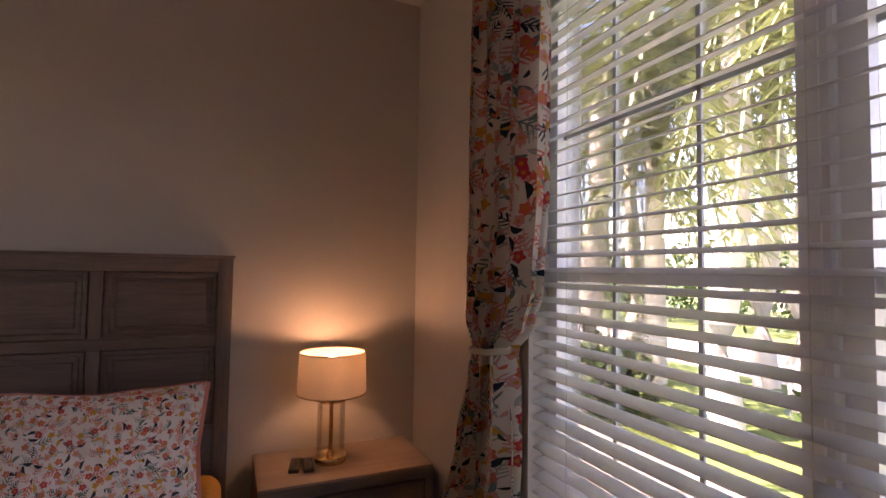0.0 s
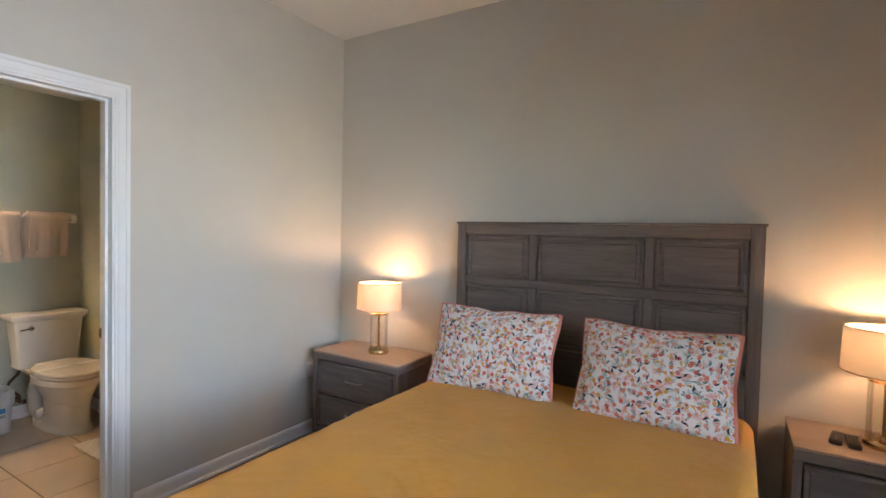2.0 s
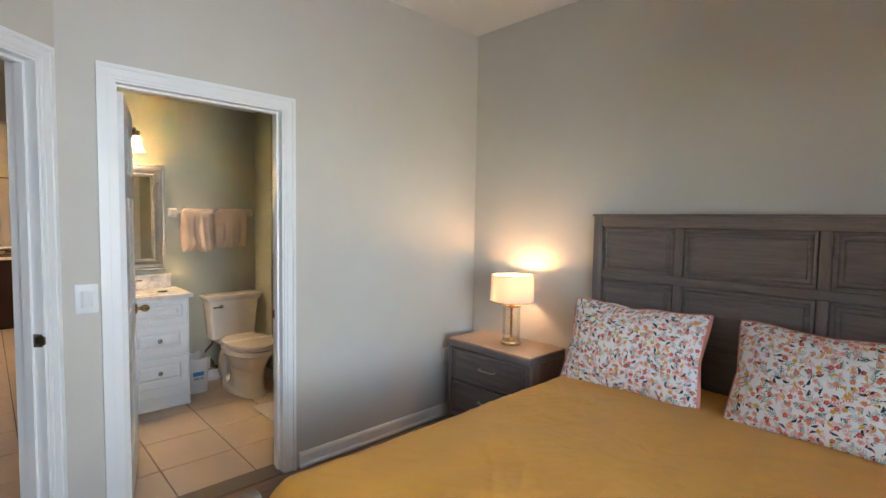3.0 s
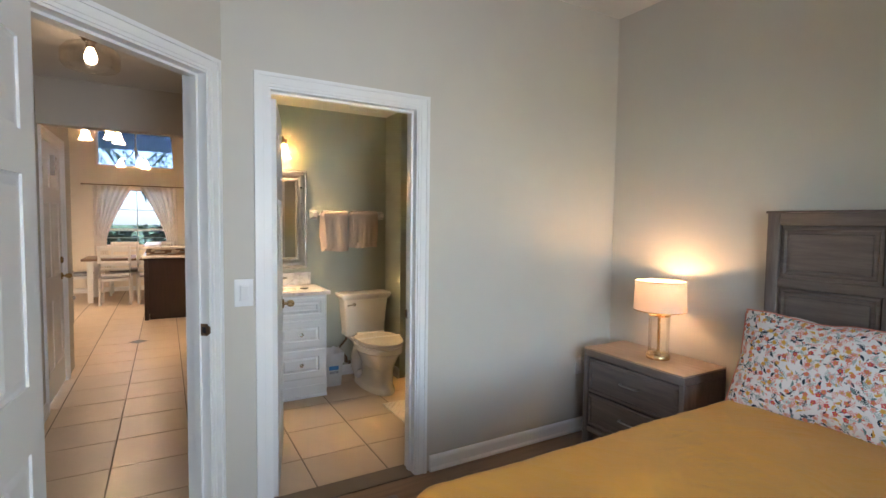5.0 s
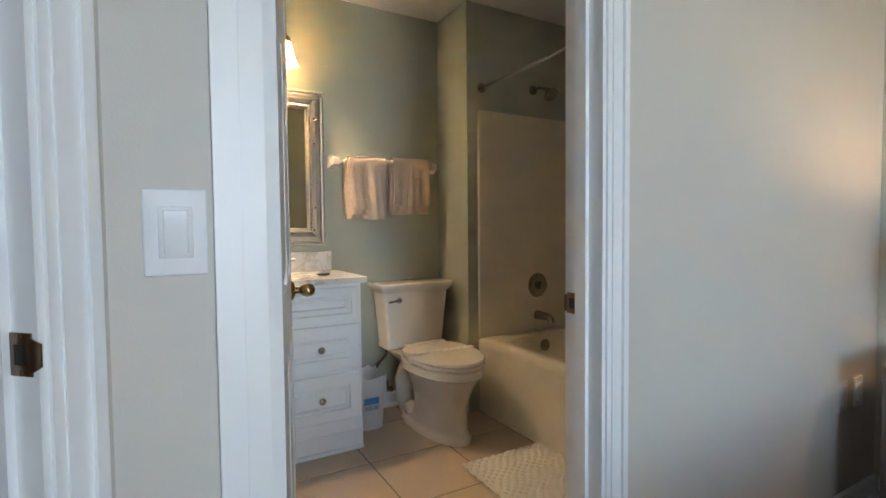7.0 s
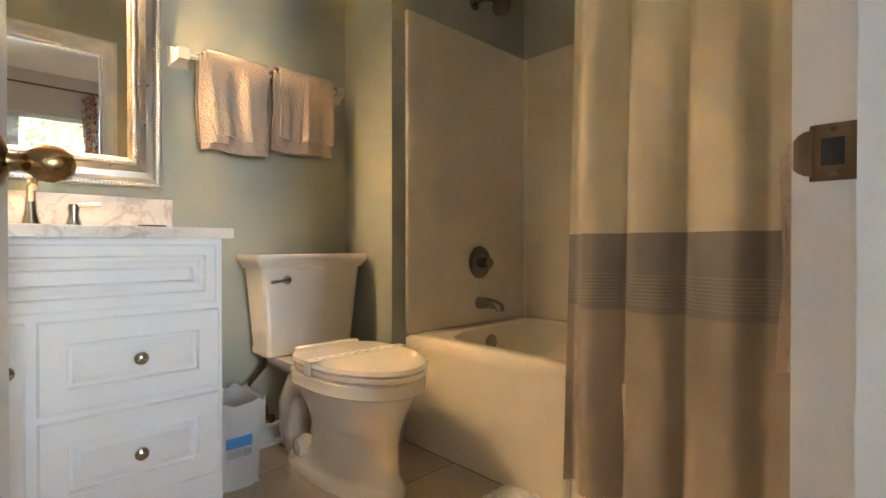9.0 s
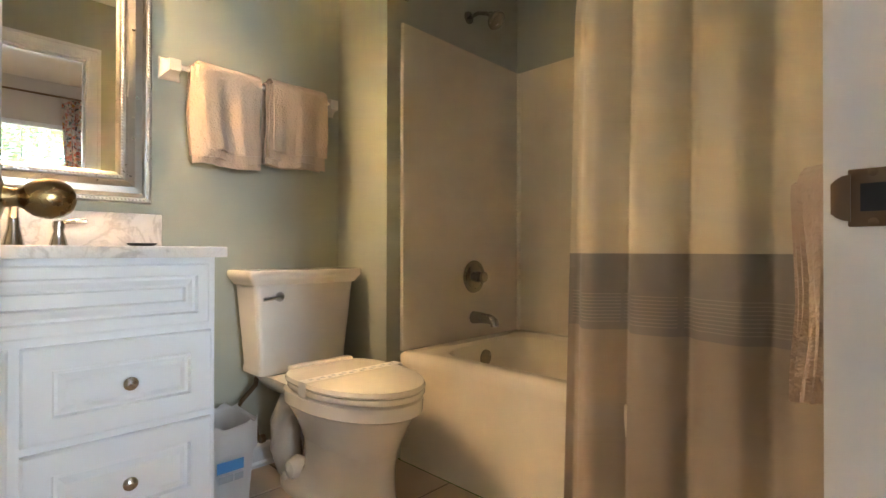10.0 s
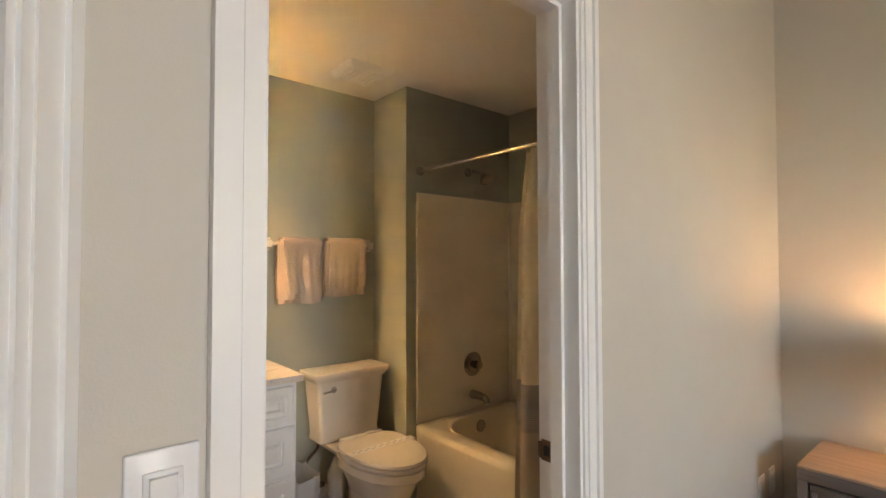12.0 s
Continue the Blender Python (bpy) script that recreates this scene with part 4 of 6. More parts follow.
# ---------------------------------------------------------------- bathroom
FXV = -4.20
vanity = thing("vanity_cabinet", "white vanity cabinet with raised panel drawers", "cabinet", (0, 0, 0))
part("body", boxes((-4.655, FXV, -0.095, 0.785, 0.10, 0.842)), CABINET, vanity)
part("toe_kick", boxes((-4.655, FXV + 0.004, -0.095, 0.785, 0.0, 0.10)), CABINET, vanity)
part("base_moulding", soft(boxes((FXV + 0.004, FXV + 0.016, -0.095, 0.785, 0.0, 0.022)), 0.004), CABINET, vanity)


def raised_front(name, y0, y1, z0, z1, parent, knob=None, rings=1, x=FXV):
    def rect(g, d):
        return [(x + d, y0 + g, z0 + g), (x + d, y1 - g, z0 + g), (x + d, y1 - g, z1 - g), (x + d, y0 + g, z1 - g)]
    m = min(y1 - y0, z1 - z0)
    b = 0.055 if m > 0.18 else 0.03
    steps = [rect(0, 0), rect(0, 0.015), rect(0.005, 0.019), rect(b, 0.019), rect(b + 0.005, 0.008), rect(b + 0.012, 0.008), rect(b + 0.026, 0.018)]
    if rings > 1:
        steps += [rect(b + 0.032, 0.018), rect(b + 0.037, 0.008)]
    f = part(name, loft(steps), CABINET, parent, smooth=False)
    if knob:
        part("knob", lathe([(0, 0.019), (0.007, 0.019), (0.006, 0.028), (0.012, 0.031), (0.0165, 0.036), (0.0165, 0.040), (0.010, 0.045), (0, 0.046)], 24, "X", (x, *knob)), CHROME, f, "round brushed knob")


raised_front("false_front", 0.02, 0.765, 0.66, 0.825, vanity, None, 2)
raised_front("drawer", 0.365, 0.772, 0.418, 0.640, vanity, (0.572, 0.53))
raised_front("drawer", 0.365, 0.772, 0.165, 0.398, vanity, (0.572, 0.282))
raised_front("cabinet_door", -0.075, 0.345, 0.12, 0.640, vanity, (0.31, 0.535))
counter = thing("countertop", "white veined marble vanity top with a sink", "countertop", (0, 0, 0))
SY, SX = 0.38, -4.41
ov = [(SX + 0.145 * math.cos(2 * math.pi * i / 40), SY + 0.21 * math.sin(2 * math.pi * i / 40)) for i in range(40)]
o = []
for x, y in ov:
    dx, dy = x - SX, y - SY
    k = min((FXV + 0.022 - SX if dx > 0 else SX + 4.655) / max(abs(dx), 1e-6), (0.812 - SY if dy > 0 else SY + 0.095) / max(abs(dy), 1e-6))
    o.append((SX + dx * k, SY + dy * k))
for cx, cy in ((FXV + 0.022, 0.812), (FXV + 0.022, -0.095), (-4.655, 0.812), (-4.655, -0.095)):
    j = min(range(40), key=lambda i: (o[i][0] - cx) ** 2 + (o[i][1] - cy) ** 2)
    o[j] = (cx, cy)
rings = [[(x, y, 0.842) for x, y in o], [(x, y, 0.870) for x, y in o], [(x, y, 0.872) for x, y in [(SX + (a - SX) * 0.992, SY + (b - SY) * 0.995) for a, b in o]], [(x, y, 0.872) for x, y in ov], [(x, y, 0.866) for x, y in ov]]
part("slab", loft(rings, False), MARBLE, counter, smooth=False)
part("backsplash", soft(boxes((-4.655, -4.635, -0.095, 0.77, 0.872, 0.985)), 0.003), MARBLE, counter)
part("basin", loft([[(SX + (x - SX) * k, SY + (y - SY) * k, zz) for x, y in ov] for k, zz in ((1.0, 0.868), (0.93, 0.82), (0.7, 0.755), (0.3, 0.735), (0.02, 0.733))], False), PORCELAIN, counter, "white sink basin")
faucet = thing("faucet", "polished chrome two handle sink faucet", "faucet", (-4.575, SY, 0.872))
part("spout_base", lathe([(0, 0), (0.027, 0), (0.024, 0.012), (0.015, 0.05), (0.012, 0.09), (0, 0.09)], 20), CHROME, faucet)
part("spout", tube([(0, 0, 0.07), (0.01, 0, 0.11), (0.04, 0, 0.135), (0.08, 0, 0.132), (0.11, 0, 0.11)], 0.011, 12), CHROME, faucet)
for s in (-1, 1):
    hn = part("handle_base", lathe([(0, 0), (0.024, 0), (0.021, 0.014), (0.013, 0.045), (0.016, 0.06), (0.014, 0.075), (0, 0.078)], 20, "Z", (0, s * 0.10, 0)), CHROME, faucet)
    part("lever", tube([(0, s * 0.10, 0.07), (0.012, s * 0.135, 0.076), (0.016, s * 0.165, 0.078)], 0.007, 8), CHROME, hn)
soap = solid("soap_dish", lathe([(0, 0), (0.025, 0), (0.036, 0.006), (0.038, 0.010), (0.034, 0.010), (0.022, 0.006), (0, 0.005)], 28), BLACK, "small dark item lying on the vanity top", "soap dish", (-4.37, 0.645, 0.872), 20)

# framed mirror
mir = thing("wall_mirror", "mirror in a wide beaded silver frame", "mirror", (-4.66, 0, 0))
MY0, MY1, MZ0, MZ1 = -0.02, 0.735, 1.02, 1.885


def frame_ring(g0, d0, g1, d1):
    bm = bmesh.new()
    a = [bm.verts.new((d0, y, z)) for y, z in ((MY0 + g0, MZ0 + g0), (MY1 - g0, MZ0 + g0), (MY1 - g0, MZ1 - g0), (MY0 + g0, MZ1 - g0))]
    b = [bm.verts.new((d1, y, z)) for y, z in ((MY0 + g1, MZ0 + g1), (MY1 - g1, MZ0 + g1), (MY1 - g1, MZ1 - g1), (MY0 + g1, MZ1 - g1))]
    for i in range(4):
        bm.faces.new((a[i], a[(i + 1) % 4], b[(i + 1) % 4], b[i]))
    return bm


def merged(*bms):
    out = bmesh.new()
    for b in bms:
        me = bpy.data.meshes.new("tmp")
        b.to_mesh(me)
        b.free()
        out.from_mesh(me)
        bpy.data.meshes.remove(me)
    bmesh.ops.remove_doubles(out, verts=out.verts[:], dist=0.0001)
    bmesh.ops.recalc_face_normals(out, faces=out.faces[:])
    return out


prof = [(0, 0.0), (0, 0.030), (0.004, 0.036), (0.014, 0.036), (0.017, 0.030), (0.03, 0.037), (0.05, 0.038), (0.068, 0.030), (0.074, 0.022), (0.078, 0.027), (0.088, 0.027), (0.092, 0.016), (0.1, 0.010)]
part("frame", merged(*[frame_ring(a[0], a[1], b[0], b[1]) for a, b in zip(prof, prof[1:])]), SILVER, mir, "champagne silver moulded frame", smooth=False)
part("glass", boxes((0.004, 0.010, MY0 + 0.09, MY1 - 0.09, MZ0 + 0.09, MZ1 - 0.09)), MIRROR, mir, smooth=False)
bead = bmesh.new()
for g, x in ((0.009, 0.036), (0.083, 0.027)):
    ys = np.arange(MY0 + g, MY1 - g, 0.0105)
    zs2 = np.arange(MZ0 + g, MZ1 - g, 0.0105)
    spots = [(y, MZ0 + g) for y in ys] + [(y, MZ1 - g) for y in ys] + [(MY0 + g, q) for q in zs2] + [(MY1 - g, q) for q in zs2]
    verts, faces = [], []
    for y, q in spots:
        c = [bead.verts.new((x + 0.0045, y, q))] + [bead.verts.new((x, y + 0.0048 * math.cos(k * math.pi / 3), q + 0.0048 * math.sin(k * math.pi / 3))) for k in range(6)]
        for k in range(6):
            bead.faces.new((c[0], c[1 + k], c[1 + (k + 1) % 6]))
tagged(part("beading", bead, SILVER, mir, "rows of small beads"), kind="stuff")

# vanity light: a bar with three bell shades
vl = thing("vanity_light", "bronze wall light with three frosted bell shades, lit", "wall light", (-4.66, 0.32, 2.10))
part("backplate", soft(boxes((0, 0.02, -0.25, 0.25, -0.03, 0.05)), 0.006), BRONZE, vl)
for dy in (-0.19, 0.0, 0.19):
    arm = part("arm", tube([(0.02, dy, 0.01), (0.06, dy, 0.045), (0.14, dy, 0.045), (0.165, dy, 0.01)], 0.008, 8), BRONZE, vl)
    part("socket_cup", lathe([(0, 0.012), (0.02, 0.01), (0.026, -0.015), (0.024, -0.02), (0, -0.02)], 20, "Z", (0.165, dy, 0)), BRONZE, arm)
    part("shade", lathe([(0.025, -0.018), (0.032, -0.05), (0.042, -0.095), (0.062, -0.135), (0.060, -0.136), (0.040, -0.096), (0.030, -0.05), (0.022, -0.018)], 28, "Z", (0.165, dy, 0)), FROST, vl, "frosted glass bell shade")
    part("bulb", lathe([(0, -0.02), (0.012, -0.03), (0.024, -0.07), (0.026, -0.09), (0.016, -0.112), (0, -0.116)], 16, "Z", (0.165, dy, 0)), BULB_BATH, vl)

# towel bar and towels
bar = thing("towel_bar", "white ceramic towel bar on the wall", "towel bar", (-4.66, 0, 1.50))
for y in (0.795, 1.43):
    def sq(k, d):
        return [(d, y - k, -k * 1.1), (d, y + k, -k * 1.1), (d, y + k, k * 1.1), (d, y - k, k * 1.1)]
    part("bracket", loft([sq(0.034, 0), sq(0.034, 0.012), sq(0.029, 0.018), sq(0.020, 0.045), sq(0.018, 0.075)]), PORCELAIN, bar, "white ceramic bracket")
part("bar", tube([(0.058, 0.80, 0), (0.058, 1.425, 0)], 0.0095, 12), PORCELAIN, bar)


def hung_towel(label, y0, y1, zf, zb, at, r=0.016, seed=0):
    """A folded towel over a bar along y: front fall to zf, back fall to zb."""
    t = thing("towel", label, "towel", at, group="towels on the bar")
    lf, lb = -zf, -zb
    for k, (rr, cut, shift) in enumerate(((r, 0.0, 0.0), (r + 0.011, 0.022, 0.012), (r + 0.021, 0.05, 0.022))):
        arc = math.pi * rr
        total = lf + arc + lb - 2 * cut

        def fn(u, v, rr=rr, cut=cut, total=total, shift=shift, arc=arc):
            s = v * total
            y = y0 + (y1 - y0) * u
            a = lf - cut
            if s < a:
                x, z = rr, -(a - s)
            elif s < a + arc:
                th = (s - a) / rr
                x, z = rr * math.cos(th), rr * math.sin(th)
            else:
                x, z = -rr, -(s - a - arc)
            sag = min(1.0, abs(z) * 5)
            if x > 0:
                x += sag * (0.010 * math.sin(u * 11 + seed + 2 * z) + 0.004 * math.sin(u * 31 + seed * 2 + 5 * z) + 0.014 * noise.noise(Vector((u * 3, z * 6, seed + rr * 90))))
            else:
                x = max(x, -0.05)
            y += sag * (0.006 * math.sin(z * 14 + seed)) + (shift if u < 0.5 else -shift * 0.3) * (1 if k else 0)
            return (x, y, z + 0.005 * math.sin(u * 7 + seed) * sag)
        part("fold", sheet(fn, 30, 40, lambda u, v: (u, v), 0.006), TOWEL, t)
    return t


hung_towel("beige terry towel folded over the towel bar", 0.845, 1.10, -0.33, -0.30, (-4.602, 0, 1.50), seed=0)
hung_towel("beige terry towel folded over the towel bar", 1.115, 1.385, -0.30, -0.30, (-4.602, 0, 1.50), seed=2.3)

# toilet
TY = 1.232
BF = 0.085     # how far the bowl stands before the tank
toilet = thing("toilet", "bone white two piece toilet with closed lid", "toilet", (-4.66, TY, 0))


def rrect(x0, x1, w, z, r, n=5):
    pts = []
    for cx, cy, a0 in ((x1 - r, w - r, 0), (x0 + r, w - r, 90), (x0 + r, -w + r, 180), (x1 - r, -w + r, 270)):
        for i in range(n + 1):
            a = radians(a0 + 90 * i / n)
            pts.append((cx + r * math.cos(a), cy + r * math.sin(a), z))
    return pts


part("tank", loft([rrect(0.035, 0.180, 0.180, 0.395, 0.02), rrect(0.030, 0.188, 0.188, 0.402, 0.02), rrect(0.030, 0.188, 0.188, 0.422, 0.02), rrect(0.032, 0.184, 0.184, 0.428, 0.02), rrect(0.025, 0.200, 0.212, 0.735, 0.018)]), PORCELAIN, toilet)
part("tank_lid", loft([rrect(0.018, 0.207, 0.219, 0.735, 0.015), rrect(0.016, 0.211, 0.222, 0.742, 0.015), rrect(0.013, 0.217, 0.229, 0.752, 0.015), rrect(0.009, 0.224, 0.238, 0.764, 0.015), rrect(0.008, 0.225, 0.239, 0.783, 0.015), rrect(0.012, 0.221, 0.235, 0.789, 0.015)]), PORCELAIN, toilet)
lever = part("flush_lever", tube([(0.21, -0.115, 0.69), (0.215, -0.15, 0.688), (0.212, -0.185, 0.684)], 0.007, 8), CHROME, toilet, "chrome flush lever")
part("escutcheon", lathe([(0, 0.19), (0.018, 0.19), (0.018, 0.2), (0.008, 0.216), (0, 0.216)], 20, "X", (0, -0.115, 0.69)), CHROME, lever)


def oval(x0, x1, w, z, n=36, back=0.6):
    """An elongated seat's outline: square-ish behind, round in front."""
    pts = []
    x0, x1 = x0 + BF, x1 + BF
    c = x0 + (x1 - x0) * 0.42
    for i in range(n):
        a = 2 * math.pi * i / n
        co, si = math.cos(a), math.sin(a)
        if co >= 0:
            pts.append((c + (x1 - c) * co, w * si, z))
        else:
            e = back
            pts.append((c - (c - x0) * abs(co) ** e, w * math.copysign(abs(si) ** e, si), z))
    return pts


part("bowl", loft([oval(0.23, 0.615, 0.115, 0.20), oval(0.215, 0.635, 0.13, 0.25), oval(0.20, 0.665, 0.155, 0.305), oval(0.19, 0.685, 0.172, 0.335), oval(0.188, 0.690, 0.175, 0.342), oval(0.183, 0.708, 0.188, 0.350), oval(0.183, 0.710, 0.190, 0.390), oval(0.20, 0.69, 0.175, 0.40)]), PORCELAIN, toilet)
part("pedestal", loft([oval(0.06, 0.645, 0.135, 0.0), oval(0.06, 0.645, 0.135, 0.020), oval(0.075, 0.632, 0.122, 0.034), oval(0.18, 0.612, 0.114, 0.055), oval(0.22, 0.606, 0.112, 0.10), oval(0.23, 0.606, 0.113, 0.16), oval(0.23, 0.618, 0.120, 0.22)]), PORCELAIN, toilet)
for s in (-1, 1):
    part("trapway", tube([(0.16, s * 0.05, 0.03), (0.17, s * 0.075, 0.12), (0.19, s * 0.085, 0.22), (0.24, s * 0.085, 0.30), (0.33, s * 0.07, 0.33)], 0.05, 14, [0.05, 0.058, 0.058, 0.055, 0.05]), PORCELAIN, toilet)
    part("trap_bulge", lathe([(0, -0.045), (0.03, -0.035), (0.045, 0), (0.03, 0.035), (0, 0.045)], 16, "Y", (0.28, s * 0.085, 0.075)), PORCELAIN, toilet)
    part("bolt_cap", lathe([(0.016, 0.0), (0.015, 0.018), (0.01, 0.026), (0, 0.028)], 16, "Z", (0.24, s * 0.11, 0.028)), PORCELAIN, toilet)
part("deck", loft([rrect(0.05, 0.34, 0.11, 0.33, 0.03), rrect(0.03, 0.34, 0.155, 0.38, 0.03), rrect(0.03, 0.33, 0.155, 0.396, 0.03)]), PORCELAIN, toilet)
seat = part("seat", loft([oval(0.215, 0.712, 0.188, 0.402), oval(0.212, 0.716, 0.191, 0.408), oval(0.214, 0.714, 0.189, 0.419)]), PORCELAIN, toilet)
part("lid", loft([oval(0.20, 0.714, 0.190, 0.422), oval(0.196, 0.718, 0.193, 0.428), oval(0.20, 0.712, 0.188, 0.440), oval(0.24, 0.66, 0.14, 0.445)]), PORCELAIN, toilet)
part("hinge_bar", soft(boxes((0.196 + BF, 0.235 + BF, -0.13, 0.13, 0.405, 0.452)), 0.008), PORCELAIN, toilet)
band = solid("paper_band", boxes((0.40, 0.445, -0.198, 0.198, 0.4465, 0.4475), (0.40, 0.445, -0.199, -0.198, 0.40, 0.4465), (0.40, 0.445, 0.198, 0.199, 0.40, 0.4465)), SHEET, "white paper band across the toilet lid", "paper band", (-4.66 + BF, TY, 0), 0)
marks = bmesh.new()
for i in range(17):
    y = -0.17 + i * 0.021
    box(marks, 0.41 + 0.012 * (i % 2), 0.425 + 0.012 * (i % 2), y, y + 0.013, 0.4475, 0.448)
part("print_marks", marks, GREYLABEL, band, "rows of grey print marks")
hose = thing("supply_hose", "dark braided water supply hose with a valve", "hose", (-4.66, TY, 0))
part("hose", tube([(0.09, -0.15, 0.40), (0.085, -0.155, 0.35), (0.06, -0.20, 0.29), (0.05, -0.215, 0.25), (0.06, -0.17, 0.21), (0.07, -0.145, 0.18), (0.06, -0.14, 0.14)], 0.0095, 10), BRONZE, hose)
part("nut", lathe([(0.015, 0.385), (0.017, 0.39), (0.017, 0.415), (0.013, 0.42)], 8, "Z", (0.09, -0.15, 0)), WHITEPLASTIC, hose)
part("valve", lathe([(0, 0), (0.022, 0.0), (0.022, 0.006), (0.008, 0.01), (0.008, 0.04), (0.014, 0.042), (0.014, 0.07), (0, 0.07)], 16, "X", (0.0, -0.145, 0.14)), BRONZE, hose)
part("valve_handle", lathe([(0, 0), (0.016, 0.0), (0.018, 0.008), (0.016, 0.02), (0, 0.02)], 12, "Y", (0.055, -0.125, 0.125)), BRONZE, hose)

# waste bin with a liner
bin_ = thing("waste_bin", "small white plastic waste bin with a liner", "waste bin", (-4.47, 0.905, 0))
part("bin", sheet(lambda u, v: (lambda p: (p[0], p[1], 0.28 * v))(rrect(-0.10 - 0.02 * v, 0.10 + 0.02 * v, 0.075 + 0.015 * v, 0, 0.055, 7)[int(round(u * 32)) % 32]), 32, 6, None, 0.003, True), BINPLASTIC, bin_)
part("bottom", boxes((-0.09, 0.09, -0.068, 0.068, 0.002, 0.006)), BINPLASTIC, bin_)
part("liner", sheet(lambda u, v: (lambda p: (p[0] * (1.03 + 0.02 * math.sin(u * 60)), p[1] * (1.04 + 0.02 * math.sin(u * 44)), 0.20 + 0.095 * v + 0.008 * math.sin(u * 50) * v))(rrect(-0.12, 0.12, 0.09, 0, 0.055, 7)[int(round(u * 32)) % 32]), 32, 5, None, 0.0, True), BINPLASTIC, bin_, "clear plastic liner folded over the rim")
part("label", boxes((0.121, 0.122, -0.055, 0.03, 0.15, 0.185)), BLUELABEL, bin_, "blue printed label")
part("label_text", boxes((0.1215, 0.1225, -0.05, -0.005, 0.118, 0.14), (0.1215, 0.1225, 0.0, 0.028, 0.118, 0.14)), GREYLABEL, bin_, "grey printed bars")
roll = solid("toilet_brush", lathe([(0, 0), (0.035, 0), (0.038, 0.01), (0.036, 0.11), (0.012, 0.13), (0.009, 0.30), (0.014, 0.32), (0.012, 0.345), (0, 0.35)], 20), WHITEPLASTIC, "white toilet brush in its holder", "toilet brush", (-4.60, 0.86, 0))

# bathtub with its surround
tub = thing("bathtub", "almond white alcove bathtub", "bathtub", (0, 0, 0))
X0, X1, Y0, Y1, RZ = -4.31, -2.82, 1.565, 2.40, 0.445


def rim(x0, x1, y0, y1, z, r):
    return [(x + (x0 + x1) / 2, y + (y0 + y1) / 2, z) for x, y, z in rrect(-(x1 - x0) / 2, (x1 - x0) / 2, (y1 - y0) / 2, z, r, 8)]


part("apron", loft([rim(X0 + 0.004, X1 - 0.004, Y0 + d, Y1 - 0.004, z, 0.012) for d, z in ((0.0, 0.0), (0.004, 0.06), (0.004, 0.33), (0.0, 0.40))], False), ACRYLIC, tub)
part("rim", loft([rim(X0 + 0.004, X1 - 0.004, Y0, Y1 - 0.004, 0.40, 0.012), rim(X0 + 0.004, X1 - 0.004, Y0, Y1 - 0.004, RZ - 0.012, 0.012), rim(X0 + 0.012, X1 - 0.012, Y0 + 0.01, Y1 - 0.012, RZ, 0.02),
                  rim(X0 + 0.075, X1 - 0.075, Y0 + 0.085, Y1 - 0.055, RZ, 0.2), rim(X0 + 0.085, X1 - 0.085, Y0 + 0.098, Y1 - 0.065, RZ - 0.014, 0.2)], False), ACRYLIC, tub)
part("basin", loft([rim(X0 + 0.085, X1 - 0.085, Y0 + 0.098, Y1 - 0.065, RZ - 0.014, 0.2), rim(X0 + 0.12, X1 - 0.16, Y0 + 0.12, Y1 - 0.09, 0.20, 0.2),
                    rim(X0 + 0.16, X1 - 0.24, Y0 + 0.15, Y1 - 0.12, 0.11, 0.18), rim(X0 + 0.3, X1 - 0.4, Y0 + 0.25, Y1 - 0.22, 0.10, 0.1), rim(X0 + 0.62, X1 - 0.7, Y0 + 0.37, Y1 - 0.35, 0.098, 0.02)], False), ACRYLIC, tub)
sur = thing("tub_surround", "almond acrylic bathtub wall surround", "tub surround", (0, 0, 0), kind="structure")
part("side_panel", soft(boxes((X0 + 0.002, X0 + 0.022, Y0 + 0.002, Y1 - 0.022, RZ + 0.001, 1.812)), 0.006, 3), ACRYLIC, sur)
part("back_panel", soft(boxes((X0 + 0.002, X1 - 0.002, Y1 - 0.022, Y1 - 0.002, RZ + 0.001, 1.812)), 0.006, 3), ACRYLIC, sur)
part("side_panel", soft(boxes((X1 - 0.022, X1 - 0.002, Y0 + 0.002, Y1 - 0.022, RZ + 0.001, 1.812)), 0.006, 3), ACRYLIC, sur)
part("corner_cove", tube([(X0 + 0.024, Y1 - 0.024, RZ + 0.002), (X0 + 0.024, Y1 - 0.024, 1.806)], 0.012, 12), ACRYLIC, sur)
FY = 2.0
fx = thing("tub_faucet", "chrome tub spout and round valve on the surround", "faucet", (X0 + 0.022, FY, 0))
vp = part("valve_plate", lathe([(0, 0), (0.075, 0), (0.078, 0.004), (0.066, 0.010), (0.060, 0.008), (0.050, 0.014), (0.03, 0.018), (0, 0.018)], 40, "X", (0, 0.015, 0.74)), DARKCHROME, fx)
part("valve_knob", lathe([(0.024, 0.018), (0.026, 0.03), (0.022, 0.055), (0.026, 0.06), (0.024, 0.07), (0, 0.072)], 24, "X", (0, 0.015, 0.74)), DARKCHROME, vp)
part("spout", tube([(0, 0.015, 0.545), (0.05, 0.015, 0.548), (0.10, 0.015, 0.545), (0.128, 0.015, 0.535), (0.130, 0.015, 0.515)], 0.02, 16, [0.03, 0.026, 0.023, 0.021, 0.019]), DARKCHROME, fx)
ovf = solid("overflow_plate", lathe([(0, 0), (0.038, 0), (0.037, 0.006), (0.022, 0.010), (0.012, 0.008), (0, 0.010)], 32, "X"), DARKCHROME, "round chrome overflow plate in the tub", "overflow plate", (X0 + 0.100, FY + 0.01, 0.365))
sh = thing("shower_fixture", "chrome shower arm and head", "shower head", (X0, FY, 1.985))
